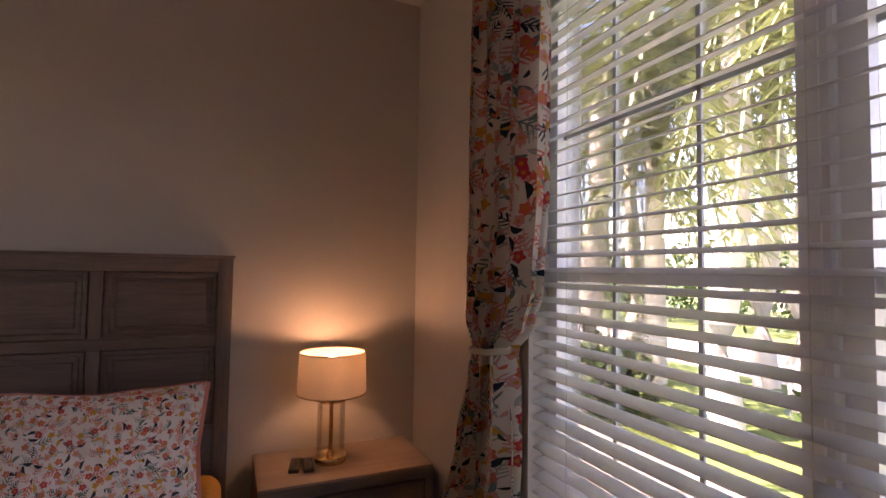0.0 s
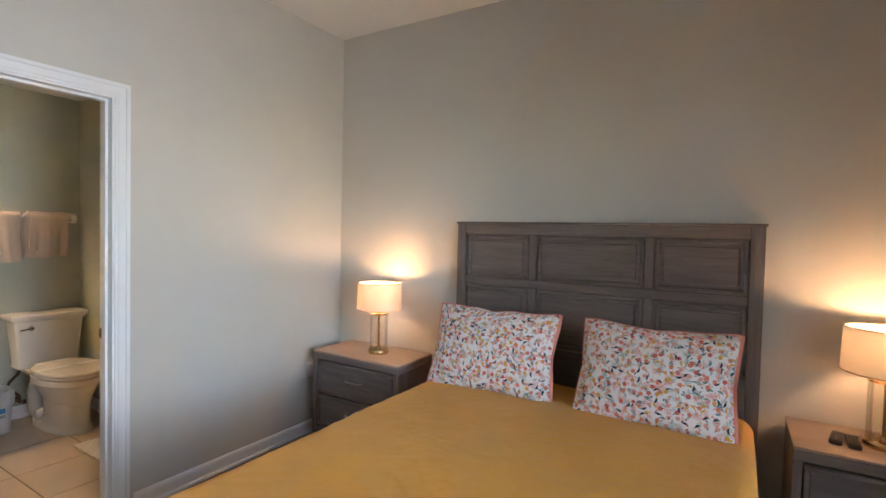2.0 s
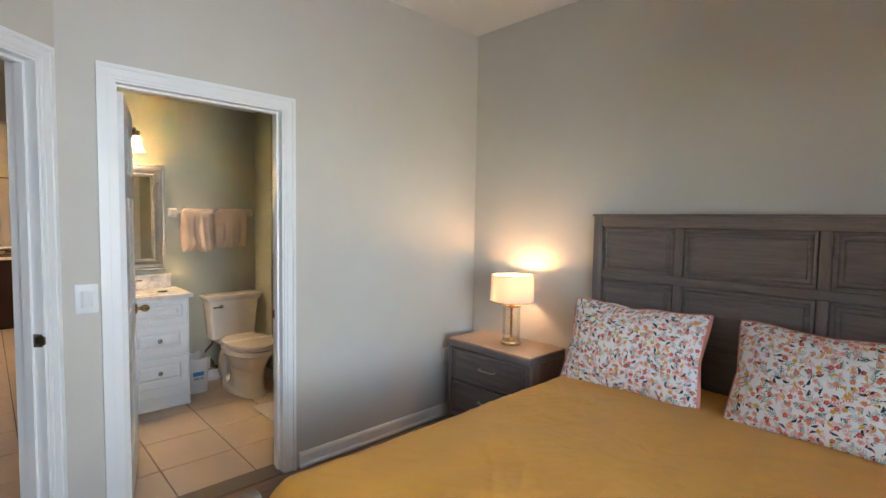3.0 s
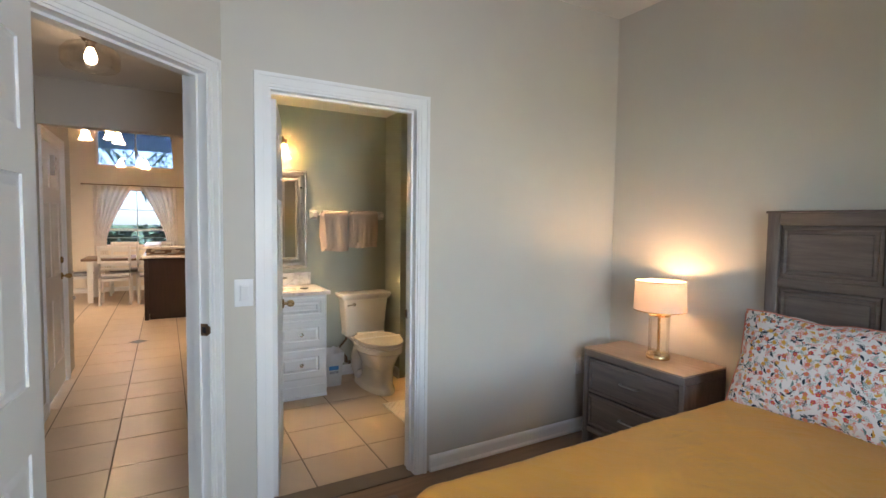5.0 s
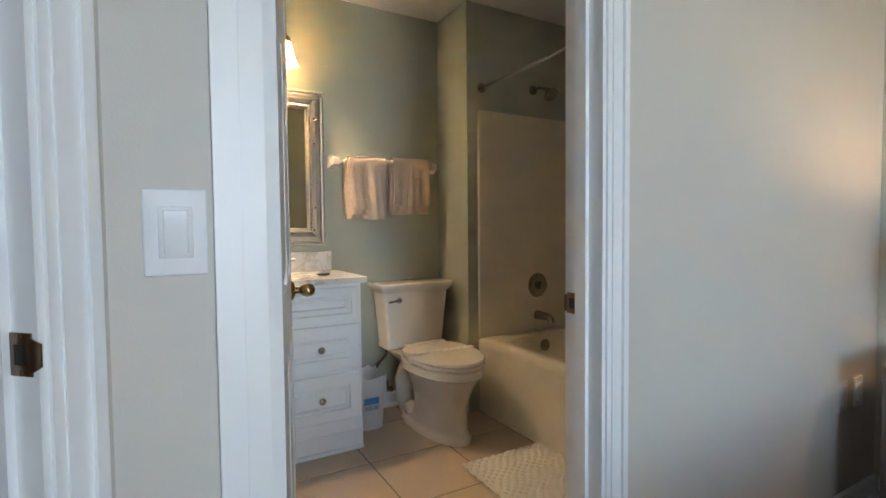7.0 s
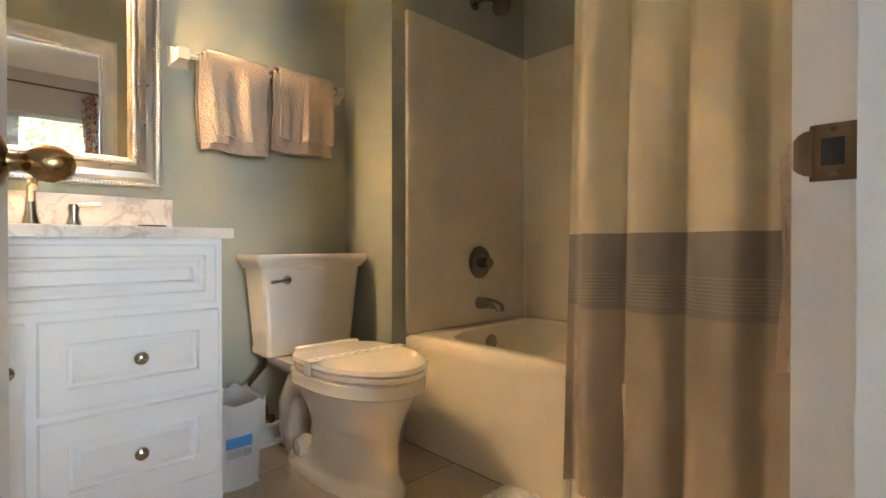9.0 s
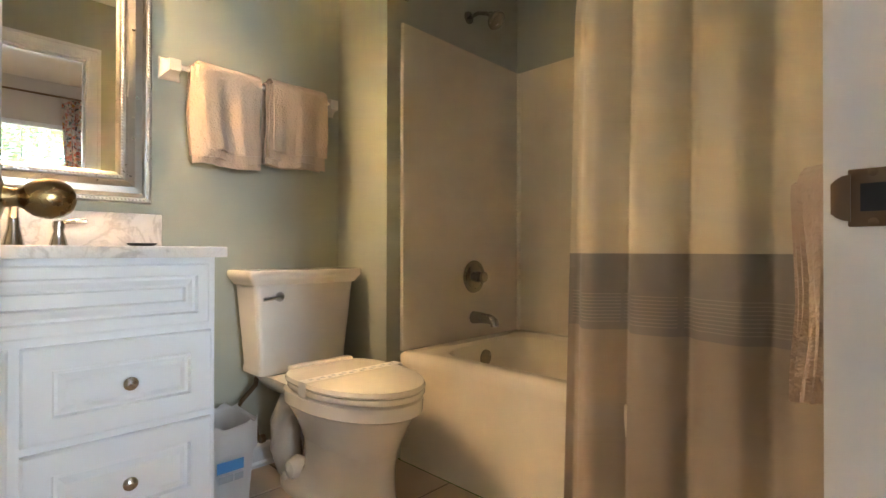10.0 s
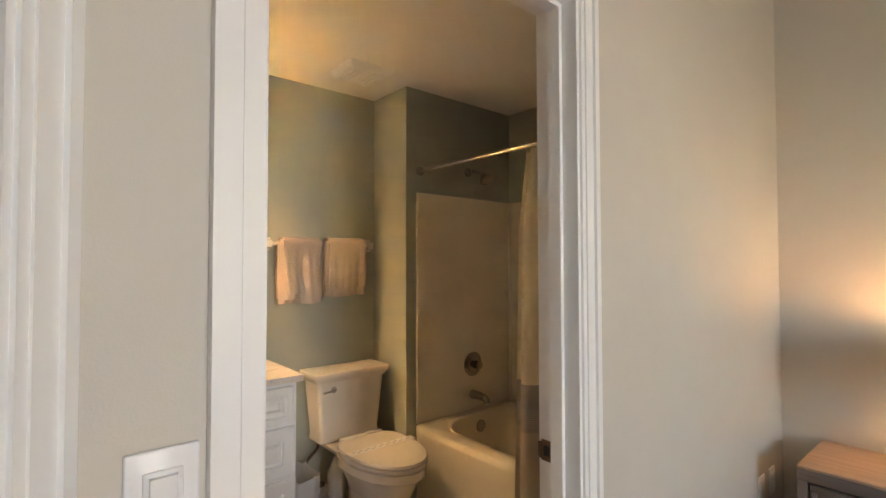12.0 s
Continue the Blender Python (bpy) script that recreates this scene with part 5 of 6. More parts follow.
part("flange", lathe([(0, 0), (0.03, 0), (0.028, 0.008), (0.012, 0.014), (0, 0.014)], 24, "X"), DARKCHROME, sh)
part("arm", tube([(0.01, 0, 0), (0.06, 0, 0.002), (0.11, 0, -0.016), (0.14, 0, -0.036)], 0.009, 10), DARKCHROME, sh)
hd = part("head", lathe([(0.0, 0.02), (0.014, 0.018), (0.018, 0.0), (0.03, -0.014), (0.042, -0.03), (0.044, -0.044), (0.036, -0.05), (0, -0.048)], 28), DARKCHROME, sh)
hd.matrix_basis = pose(0.145, 0, -0.04, 0, -42, 0)
rodt = thing("shower_rod", "white shower curtain rod", "curtain rod", (0, 1.60, 1.945))
part("rod", tube([(X0 + 0.001, 0, 0), (X1 - 0.001, 0, 0)], 0.0105, 14), CHROME, rodt)
for x in (X0 + 0.001, X1 - 0.014):
    part("flange", lathe([(0.0, 0), (0.028, 0), (0.028, 0.012), (0.0, 0.013)], 20, "X", (x, 0, 0)), CHROME, rodt)

# shower curtain: cream above, grey band, taupe below
sc = thing("shower_curtain", "cream and taupe shower curtain with a grey band", "shower curtain", (0, 1.545, 0))
CX0, CX1 = -3.50, -2.86


def fold(u, z):
    top = max(0.0, min(1.0, (z - 0.1) / 1.8))
    x = CX0 - 0.035 * (1 - top) + (CX1 - CX0 + 0.02 * (1 - top)) * u
    ph = u * 2 * math.pi * 4.0 + 0.9 * math.sin(u * 4.2) + 0.25 * math.sin(z * 1.3)
    y = (0.028 + 0.008 * math.sin(u * 5 + 1)) * math.sin(ph) + 0.006 * math.sin(2.3 * ph + 0.8)
    y -= 0.012 * (1 - top)
    y += 0.05 * max(0.0, (z - 1.55) / 0.38)
    return x + 0.012 * math.cos(ph), y


def curtain_piece(z0, z1):
    return sheet(lambda u, v: (*fold(u, z0 + (z1 - z0) * v), z0 + (z1 - z0) * v), 130, max(4, int((z1 - z0) * 24)), None, 0.002)


part("cream_panel", curtain_piece(0.855, 1.915), CURTAIN_CREAM, sc, "cream woven upper panel")
part("grey_band", curtain_piece(0.645, 0.855), CURTAIN_BAND, sc, "grey woven band")
part("taupe_panel", curtain_piece(0.115, 0.645), CURTAIN_TAUPE, sc, "taupe woven lower panel")
stripes = bmesh.new()
for i in range(9):
    z0 = 0.668 + i * 0.0095
    prev = None
    for k in range(131):
        x, y = fold(k / 130, z0)
        pr = [stripes.verts.new((x, y - 0.0035, z0 - 0.0012)), stripes.verts.new((x, y - 0.0035, z0 + 0.0012))]
        if prev:
            stripes.faces.new((prev[0], pr[0], pr[1], prev[1]))
        prev = pr
tagged(part("stripes", stripes, CURTAIN_STRIPE, sc, "fine cream woven stripes"), kind="stuff")
fr = bmesh.new()
for k in range(90):
    x, y = fold(k / 90, 0.115)
    box(fr, x - 0.0022, x + 0.0022, y - 0.002, y + 0.002, 0.05 + 0.006 * math.sin(k * 2.1), 0.118)
tagged(part("fringe", fr, WHITE_LINEN, sc, "cream tassel fringe"), kind="stuff")
for k in range(9):
    x, y = fold((k + 0.3) / 9, 1.91)
    part("ring", tube([(x, 0.055 + 0.022 * math.cos(a), 1.938 + 0.026 * math.sin(a)) for a in np.linspace(0, 2 * math.pi, 14)], 0.0022, 5), NICKEL, sc)

# towel ring with a hand towel on the doorway wall
tr = thing("towel_ring", "chrome towel ring on the bathroom wall", "towel ring", (-2.82, 1.27, 1.10))
part("post", lathe([(0, 0), (0.024, 0), (0.022, -0.008), (0.009, -0.014), (0.009, -0.05), (0, -0.05)], 20, "X"), CHROME, tr)
part("ring", tube([(-0.045, 0.072 * math.sin(a), -0.07 + 0.072 * math.cos(a)) for a in np.linspace(0, 2 * math.pi, 25)], 0.0045, 8), CHROME, tr)
ht = hung_towel("beige hand towel hanging from the towel ring", -0.042, 0.042, -0.36, -0.33, (-2.87, 1.27, 0.966), 0.013, 4.0)
ht.matrix_basis = pose(-2.878, 1.27, 0.966, 0, 0, -112)

# bath rug
def tuft(u, v):
    x, y = u * 0.74, v * 0.46
    return (x, y, 0.012 + 0.006 * math.sin(x * 150) * math.sin(y * 150 + 1.2 * math.sin(x * 40)) + 0.003 * noise.noise(Vector((x * 20, y * 20, 0))))


solid("bath_rug", sheet(tuft, 120, 80, None, 0.008), RUG, "cream tufted bath rug lying on the tiles", "rug", (-3.745, 1.095, 0.0))

# ceiling vent
vent = thing("ceiling_vent", "white plastic ceiling exhaust vent", "vent", (-4.29, 1.18, 2.44))
part("frame", loft([[(x * k, y * k, z) for x, y in ((-0.125, -0.13), (0.125, -0.13), (0.125, 0.13), (-0.125, 0.13))] for k, z in ((1, 0), (1, -0.008), (0.85, -0.03), (0.8, -0.03))]), WHITEPLASTIC, vent, smooth=False)
for i in range(9):
    part("slat", boxes((-0.095, 0.095, -0.094 + i * 0.022, -0.084 + i * 0.022, -0.035, -0.030)), WHITEPLASTIC, vent)

# ---------------------------------------------------------------- hall lamp
hl = thing("ceiling_light", "semi flush hall light with clear glass drum, lit", "ceiling light", (-3.52, -0.69, HZ))
part("canopy", lathe([(0, 0), (0.065, 0), (0.065, -0.022), (0.05, -0.03), (0.03, -0.06), (0, -0.06)], 32), BRONZE, hl)
part("glass_drum", lathe([(0.05, -0.06), (0.11, -0.085), (0.135, -0.12), (0.135, -0.18), (0.12, -0.20), (0.118, -0.199), (0.132, -0.18), (0.132, -0.12), (0.108, -0.087), (0.05, -0.062)], 40), LAMPGLASS, hl)
part("socket", lathe([(0, -0.06), (0.022, -0.06), (0.022, -0.09), (0, -0.09)], 20), BRONZE, hl)
part("bulb", lathe([(0, -0.09), (0.014, -0.092), (0.026, -0.12), (0.03, -0.145), (0.022, -0.168), (0, -0.178)], 20), BULB_HALL, hl)


# ---------------------------------------------------------------- chandeliers
def chandelier(at, top, arms, r, lab):
    c = thing("chandelier", lab, "chandelier", at, 20)
    part("rod", tube([(0, 0, 0.06), (0, 0, top)], 0.006, 8), NICKEL, c)
    part("canopy", lathe([(0, top), (0.06, top), (0.05, top - 0.025), (0, top - 0.03)], 20), NICKEL, c)
    part("hub", lathe([(0, 0.28), (0.012, 0.27), (0.022, 0.22), (0.012, 0.17), (0.02, 0.12), (0, 0.06)], 16), NICKEL, c)
    for i in range(arms):
        a = 2 * math.pi * i / arms
        ca, sa = math.cos(a), math.sin(a)
        arm = part("arm", tube([(0.01 * ca, 0.01 * sa, 0.25), (0.3 * r * ca, 0.3 * r * sa, 0.13), (0.7 * r * ca, 0.7 * r * sa, 0.06), (r * ca, r * sa, 0.09), (r * ca, r * sa, 0.05)], 0.008, 8), NICKEL, c)
        part("shade", lathe([(0.022, 0.055), (0.035, 0.02), (0.05, -0.03), (0.072, -0.075), (0.070, -0.076), (0.047, -0.03), (0.03, 0.02)], 24, "Z", (r * ca, r * sa, 0)), FROST, c, "frosted glass bell shade")
        part("bulb", lathe([(0, 0.04), (0.02, 0.01), (0.028, -0.03), (0.018, -0.055), (0, -0.06)], 14, "Z", (r * ca, r * sa, 0)), BULB_DINING, c)


chandelier((-7.5, -0.98, 2.46), 4.2 - 2.46, 3, 0.20, "nickel chandelier with lit frosted shades over the kitchen")
chandelier((-10.2, -0.78, 2.40), 4.2 - 2.40, 3, 0.22, "nickel chandelier with lit frosted shades over the dining table")


# ---------------------------------------------------------------- dining table and chairs
table = thing("dining_table", "dining table with dark top and white legs", "table", (-10.75, -0.65, 0))
part("tabletop", soft(boxes((-0.45, 0.45, -0.95, 0.95, 0.715, 0.755)), 0.006), TABLEWOOD, table)
part("apron", boxes((-0.38, 0.38, -0.86, 0.86, 0.62, 0.715)), WHITEWOOD, table)
for x in (-0.37, 0.37):
    for y in (-0.83, 0.83):
        part("leg", loft([[(x + sx * k, y + sy * k, z) for sx, sy in ((-1, -1), (1, -1), (1, 1), (-1, 1))] for k, z in ((0.035, 0.0), (0.042, 0.62), (0.045, 0.715))]), WHITEWOOD, table, smooth=False)


def dining_chair(at, rz):
    c = thing("dining_chair", "white ladder back dining chair with grey seat", "chair", at, rz, "chairs round the dining table")
    for x in (-0.21, 0.21):
        part("back_leg", tube([(x, -0.21, 0), (x, -0.19, 0.45), (x, -0.21, 0.7), (x, -0.26, 0.99)], 0.021, 8), WHITEWOOD, c)
        part("front_leg", soft(boxes((x - 0.02, x + 0.02, 0.18, 0.22, 0, 0.43)), 0.004, 1), WHITEWOOD, c)
        part("stretcher", boxes((x - 0.01, x + 0.01, -0.19, 0.18, 0.16, 0.19)), WHITEWOOD, c)
    part("seat_frame", boxes((-0.22, 0.22, -0.2, 0.22, 0.40, 0.445)), WHITEWOOD, c)
    part("seat", rounded(-0.225, 0.225, -0.185, 0.235, 0.447, 0.495, 0.018, 3), SEATCLOTH, c, "blue grey upholstered seat")
    for z, h in ((0.58, 0.045), (0.69, 0.045), (0.80, 0.045), (0.92, 0.075)):
        y = -0.195 - max(0, z - 0.5) * 0.13
        part("slat", soft(boxes((-0.20, 0.20, y - 0.01, y + 0.008, z, z + h)), 0.004, 1), WHITEWOOD, c)
    return c


ch = dining_chair((-10.16, -1.10, 0), 90)
copy_thing(ch, pose(-10.16, -0.56, 0, 0, 0, 90))
copy_thing(ch, pose(-11.32, -1.05, 0, 0, 0, -90))
copy_thing(ch, pose(-11.32, -0.45, 0, 0, 0, -90))
copy_thing(ch, pose(-10.72, -1.72, 0, 0, 0, 0))

# sheer curtains at the dining window
rod = thing("curtain_rod", "dark metal rod over the dining window", "curtain rod", (FW + 0.08, 0, 2.10))
part("rod", tube([(0, -1.70, 0), (0, 0.0, 0)], 0.011, 10), BRONZE, rod)
for y in (-1.72, 0.02):
    part("finial", lathe([(0, -0.03), (0.022, 0), (0, 0.03)], 12, "Y", (0, y, 0)), BRONZE, rod)
for y in (-1.6, -0.1):
    part("bracket", tube([(0, y, 0), (-0.08, y, 0)], 0.007, 6), BRONZE, rod)
for y0, s in ((-1.56, 1), (-0.14, -1)):
    c = thing("sheer_curtain", "sheer white curtain tied back at the dining window", "curtain", (FW + 0.08, y0, 0), group="dining room curtains")

    def fn(u, v, s=s):
        z = 0.12 + 1.96 * v
        k = max(0.0, (z - 1.0) / 1.08)
        w = 0.20 + 0.46 * k ** 1.3 if z > 1.0 else 0.20 + 0.12 * (1.0 - z)
        ph = u * 40
        return (0.018 * math.sin(ph), s * (w * u + 0.006 * math.sin(ph * 2)), z)
    part("panel", sheet(fn, 60, 24), SHEER, c)
    part("tie", tube([(-0.02, 0, 1.02), (0.028, s * 0.05, 1.0), (0.028, s * 0.16, 0.99), (-0.02, s * 0.21, 1.0)], 0.012, 6), SHEER, c)

# ---------------------------------------------------------------- kitchen
isl = thing("kitchen_island", "espresso kitchen island with mosaic riser and pale top", "kitchen island", (-8.30, -0.62, 0))
part("body", boxes((-1.6, 0.0, 0.0, 0.95, 0.09, 0.885)), DARKWOOD, isl)
part("toe_kick", boxes((-1.55, -0.05, 0.05, 0.95, 0.0, 0.09)), DARKWOOD, isl)
part("corner_post", soft(boxes((-0.04, 0.012, -0.012, 0.04, 0.0, 0.885)), 0.004, 1), DARKWOOD, isl)
part("counter", soft(boxes((-1.63, 0.03, -0.03, 0.98, 0.885, 0.92)), 0.006), MARBLE, isl)
part("riser", boxes((-1.6, -0.02, 0.02, 0.14, 0.92, 1.02), (-0.12, -0.02, 0.14, 0.95, 0.92, 1.02)), GROUT, isl)
part("bar_top", soft(boxes((-1.63, 0.02, -0.03, 0.2, 1.02, 1.05), (-0.2, 0.02, 0.2, 0.97, 1.02, 1.05)), 0.005), MARBLE, isl)
rng = random.Random(5)
for row in range(5):
    y = 0.02 - rng.random() * 0.05
    while y < 0.93:
        w = rng.choice((0.05, 0.08, 0.11))
        if y > 0.0:
            part("mosaic_tile", boxes((-0.02, -0.014, y, y + w - 0.004, 0.923 + row * 0.0195, 0.940 + row * 0.0195)), rng.choice((MOSAIC_A, MOSAIC_B, MOSAIC_C)), isl, smooth=False)
        y += w
fridge = thing("refrigerator", "stainless steel french door refrigerator", "refrigerator", (-6.52, -1.31, 0))
part("body", rounded(-0.40, 0.45, -0.66, -0.03, 0.02, 1.76, 0.01), STEEL, fridge)
for x0, x1 in ((-0.40, 0.022), (0.028, 0.45)):
    dd = part("door", rounded(x0, x1, -0.03, 0.03, 0.66, 1.765, 0.012, 3), STEEL, fridge)
    hx = 0.022 - 0.05 if x0 < 0 else 0.028 + 0.05
    part("handle", tube([(hx, 0.03, 0.75), (hx, 0.075, 0.80), (hx, 0.095, 1.2), (hx, 0.075, 1.60), (hx, 0.03, 1.66)], 0.012, 10), CHROME, dd, "curved bar handle")
fd = part("freezer_drawer", rounded(-0.40, 0.45, -0.03, 0.03, 0.04, 0.65, 0.012, 3), STEEL, fridge)
part("handle", tube([(-0.32, 0.03, 0.58), (-0.30, 0.085, 0.58), (0.35, 0.085, 0.58), (0.37, 0.03, 0.58)], 0.012, 10), CHROME, fd)
stove = thing("stove", "stainless steel and black kitchen range", "stove", (-8.03, -1.49, 0))
part("body", rounded(-0.38, 0.38, -0.62, -0.03, 0.05, 0.90, 0.008), BLACK, stove)
part("cooktop", rounded(-0.38, 0.38, -0.64, 0.01, 0.90, 0.925, 0.006), BLACK, stove)
od = part("oven_door", rounded(-0.37, 0.37, -0.03, 0.0, 0.27, 0.78, 0.008), STEEL, stove)
part("oven_window", boxes((-0.24, 0.24, 0.0, 0.003, 0.38, 0.62)), BLACK, od)
part("handle", tube([(-0.32, 0.0, 0.73), (-0.31, 0.05, 0.73), (0.31, 0.05, 0.73), (0.32, 0.0, 0.73)], 0.011, 8), CHROME, od)
part("control_panel", rounded(-0.37, 0.37, -0.03, 0.0, 0.79, 0.895, 0.006), STEEL, stove)
wd = part("warming_drawer", rounded(-0.37, 0.37, -0.03, 0.0, 0.07, 0.26, 0.008), STEEL, stove)
part("handle", tube([(-0.30, 0.0, 0.22), (-0.29, 0.045, 0.22), (0.29, 0.045, 0.22), (0.30, 0.0, 0.22)], 0.010, 8), CHROME, wd)
base = thing("base_cabinet", "espresso base cabinet with pale counter", "cabinet", (-7.3, -1.50, 0))
part("body", boxes((-0.33, 0.33, -0.66, 0.0, 0.09, 0.885)), DARKWOOD, base)
part("toe_kick", boxes((-0.33, 0.33, -0.66, -0.06, 0.0, 0.09)), DARKWOOD, base)
part("counter", soft(boxes((-0.335, 0.335, -0.66, 0.03, 0.885, 0.92)), 0.005), MARBLE, base)
for x0, x1 in ((-0.32, -0.004), (0.004, 0.32)):
    cd = part("cabinet_door", soft(boxes((x0, x1, 0.0, 0.018, 0.11, 0.87)), 0.004), DARKWOOD, base)
    part("pull", tube([(x1 - 0.03, 0.018, 0.60), (x1 - 0.03, 0.04, 0.62), (x1 - 0.03, 0.04, 0.72), (x1 - 0.03, 0.018, 0.74)], 0.005, 6), NICKEL, cd)
rocker_plate("light_switch", "white switch on the wall end by the stove", (-8.445, -1.62, 1.15), -90, 0.07, 0.115)
door_hook = solid("door_closer", boxes((-0.02, 0.0, 0.0, 0.03, -0.10, 0.06), (-0.13, -0.02, 0.012, 0.026, 0.03, 0.05)), NICKEL, "metal swing latch on the entrance door", "door latch", (-5.20, -1.146, 1.88))

# ---------------------------------------------------------------- outdoors
setting("ground", boxes((-150, 150, -150, 150, -0.30, -0.12)), GRASS, "green lawn reaching the horizon", category="ground")
setting("driveway", boxes((7.5, 12, -60, 60, -0.14, -0.105)), PAVE, "pale concrete drive", category="driveway")
setting("garden_path", boxes((2.2, 3.4, -6, 9, -0.14, -0.11)), PAVE, "pale concrete garden path", category="path")
setting("patio", boxes((-18, FW - 0.2, -6, 6, -0.14, -0.06)), PAVE, "pale concrete patio", category="patio")
setting("patio_roof", boxes((-15.0, FW - 0.2, -5, 5, 3.18, 3.28)), BLUEROOF, "blue grey patio roof outside the dining window", category="patio roof")


def palm(at, h, lean, seed, fronds=22, length=2.2, droop=1.0, bark=BARK, leaf=LEAF):
    r = random.Random(seed)
    t = thing("palm_tree", "garden palm with pale trunk and drooping fronds", "tree", at, group="garden palms")
    pts = [(lean * (k / 8) ** 2, 0.3 * lean * math.sin(k), h * k / 8) for k in range(9)]
    part("trunk", tube(pts, 0.1, 10, [0.17 - 0.008 * k + 0.008 * (k % 2) for k in range(9)]), bark, t, "pale ringed trunk")
    bm = bmesh.new()
    top = Vector(pts[-1])
    for f in range(fronds):
        a = 2 * math.pi * f / fronds + r.uniform(-0.2, 0.2)
        up = r.uniform(0.1, 1.0)
        ln = length * r.uniform(0.75, 1.15)
        d = Vector((math.cos(a), math.sin(a), 0))
        side = Vector((-d.y, d.x, 0))
        spine = []
        for k in range(13):
            s = k / 12
            spine.append(top + d * ln * (s - 0.15 * s * s * up) + Vector((0, 0, ln * (up * s - droop * (0.5 + up * 0.5) * 1.5 * s * s))))
        for k in range(1, 12):
            for m in (-1, 1):
                for e in (0.0, 0.5):
                    p = spine[k].lerp(spine[k + 1], e)
                    w = 0.028 * length / 2
                    q = p + side * m * 0.34 * ln * 0.5 * (1 - abs(k / 12 - 0.45)) + d * 0.16 + Vector((0, 0, -0.10 - 0.18 * r.random()))
                    o = d * w
                    bm.faces.new([bm.verts.new(v) for v in (p - o, p + o, q)])
        for a0, b0 in zip(spine, spine[1:]):
            bm.faces.new([bm.verts.new(v) for v in (a0 - side * 0.012, a0 + side * 0.012, b0 + side * 0.008, b0 - side * 0.008)])
    tagged(part("crown", bm, leaf, t, "yellow green arching fronds", smooth=False), kind="stuff")
    return t


for i, (x, y, h) in enumerate(((3.9, 4.6, 4.3), (4.6, 6.2, 4.6), (5.8, 5.4, 5.2), (7.5, 7.5, 5.6), (5.6, 3.2, 5.2), (7.2, 2.8, 5.8))):
    palm((x, y, -0.12), h, 0.2 - 0.1 * (i % 4), 20 + i, 34, 2.6, 1.5)
for i, (x, y, h) in enumerate(((17, 4, 5.5), (18, 9, 6.0), (19, 14, 6.5), (17, 0, 5.5), (20, 20, 7), (21, 6, 6.5))):
    palm((x, y, -0.12), h, 0.2, 40 + i, 30, 3.6, 1.2, BARK, LEAF_DARK)
palm((4.6, 3.4, -0.12), 4.4, 0.3, 1, 26, 2.3, 1.1)
palm((6.0, 1.6, -0.12), 4.6, -0.2, 2, 26, 2.6, 1.0)
palm((6.8, 4.4, -0.12), 4.9, 0.3, 3, 24, 2.4, 1.1)
palm((5.2, -0.4, -0.12), 4.2, 0.4, 4, 24, 2.4, 1.0)
palm((9.5, 3.0, -0.12), 4.6, 0.2, 5, 24, 2.8, 1.0)
palm((13.5, 7.5, -0.12), 5.0, 0.2, 6, 22, 2.8, 1.0)
palm((14.0, 2.0, -0.12), 5.4, -0.3, 7, 22, 3.0, 1.0)
palm((-17.0, -3.0, -0.12), 3.6, 0.3, 8, 22, 2.4, 1.0, BARK, LEAF_DARK)
palm((-18.5, 1.0, -0.12), 4.2, 0.3, 9, 22, 2.6, 1.0, BARK, LEAF_DARK)


def shrub(at, w, h, seed, n=420, leaf=LEAF_DARK, size=0.09):
    r = random.Random(seed)
    t = thing("shrub", "leafy garden shrub on the lawn", "shrub", at, group="garden shrubs")
    st = bmesh.new()
    for i in range(7):
        a, q = 2 * math.pi * i / 7, r.uniform(0.3, 0.8)
        tmp = tube([(0, 0, 0), (0.3 * w * math.cos(a) * q, 0.3 * w * math.sin(a) * q, h * 0.4), (0.45 * w * math.cos(a) * q, 0.45 * w * math.sin(a) * q, h * 0.8)], 0.02, 5, [0.03, 0.02, 0.008])
        me = bpy.data.meshes.new("tmp")
        tmp.to_mesh(me)
        tmp.free()
        st.from_mesh(me)
        bpy.data.meshes.remove(me)
    part("stems", st, BARK, t)
    bm = bmesh.new()
    for i in range(n):
        a, e = r.uniform(0, 2 * math.pi), r.uniform(0, 1)
        k = r.uniform(0.45, 1.0) * (1 + 0.25 * math.sin(a * 3 + seed))
        p = Vector((w / 2 * k * math.cos(a) * math.sqrt(1 - (e - 0.35) ** 2), w / 2 * k * math.sin(a) * math.sqrt(1 - (e - 0.35) ** 2), h * (0.08 + 0.92 * e * (0.75 + 0.25 * k))))
        d = Vector((r.uniform(-1, 1), r.uniform(-1, 1), r.uniform(-0.6, 1))).normalized() * size * r.uniform(0.7, 1.5)
        s = d.cross(Vector((r.uniform(-1, 1), r.uniform(-1, 1), 1))).normalized() * size * 0.35
        bm.faces.new([bm.verts.new(v) for v in (p, p + d * 0.5 + s, p + d, p + d * 0.5 - s)])
    tagged(part("leaves", bm, leaf, t, "dense small leaves", smooth=False), kind="stuff")


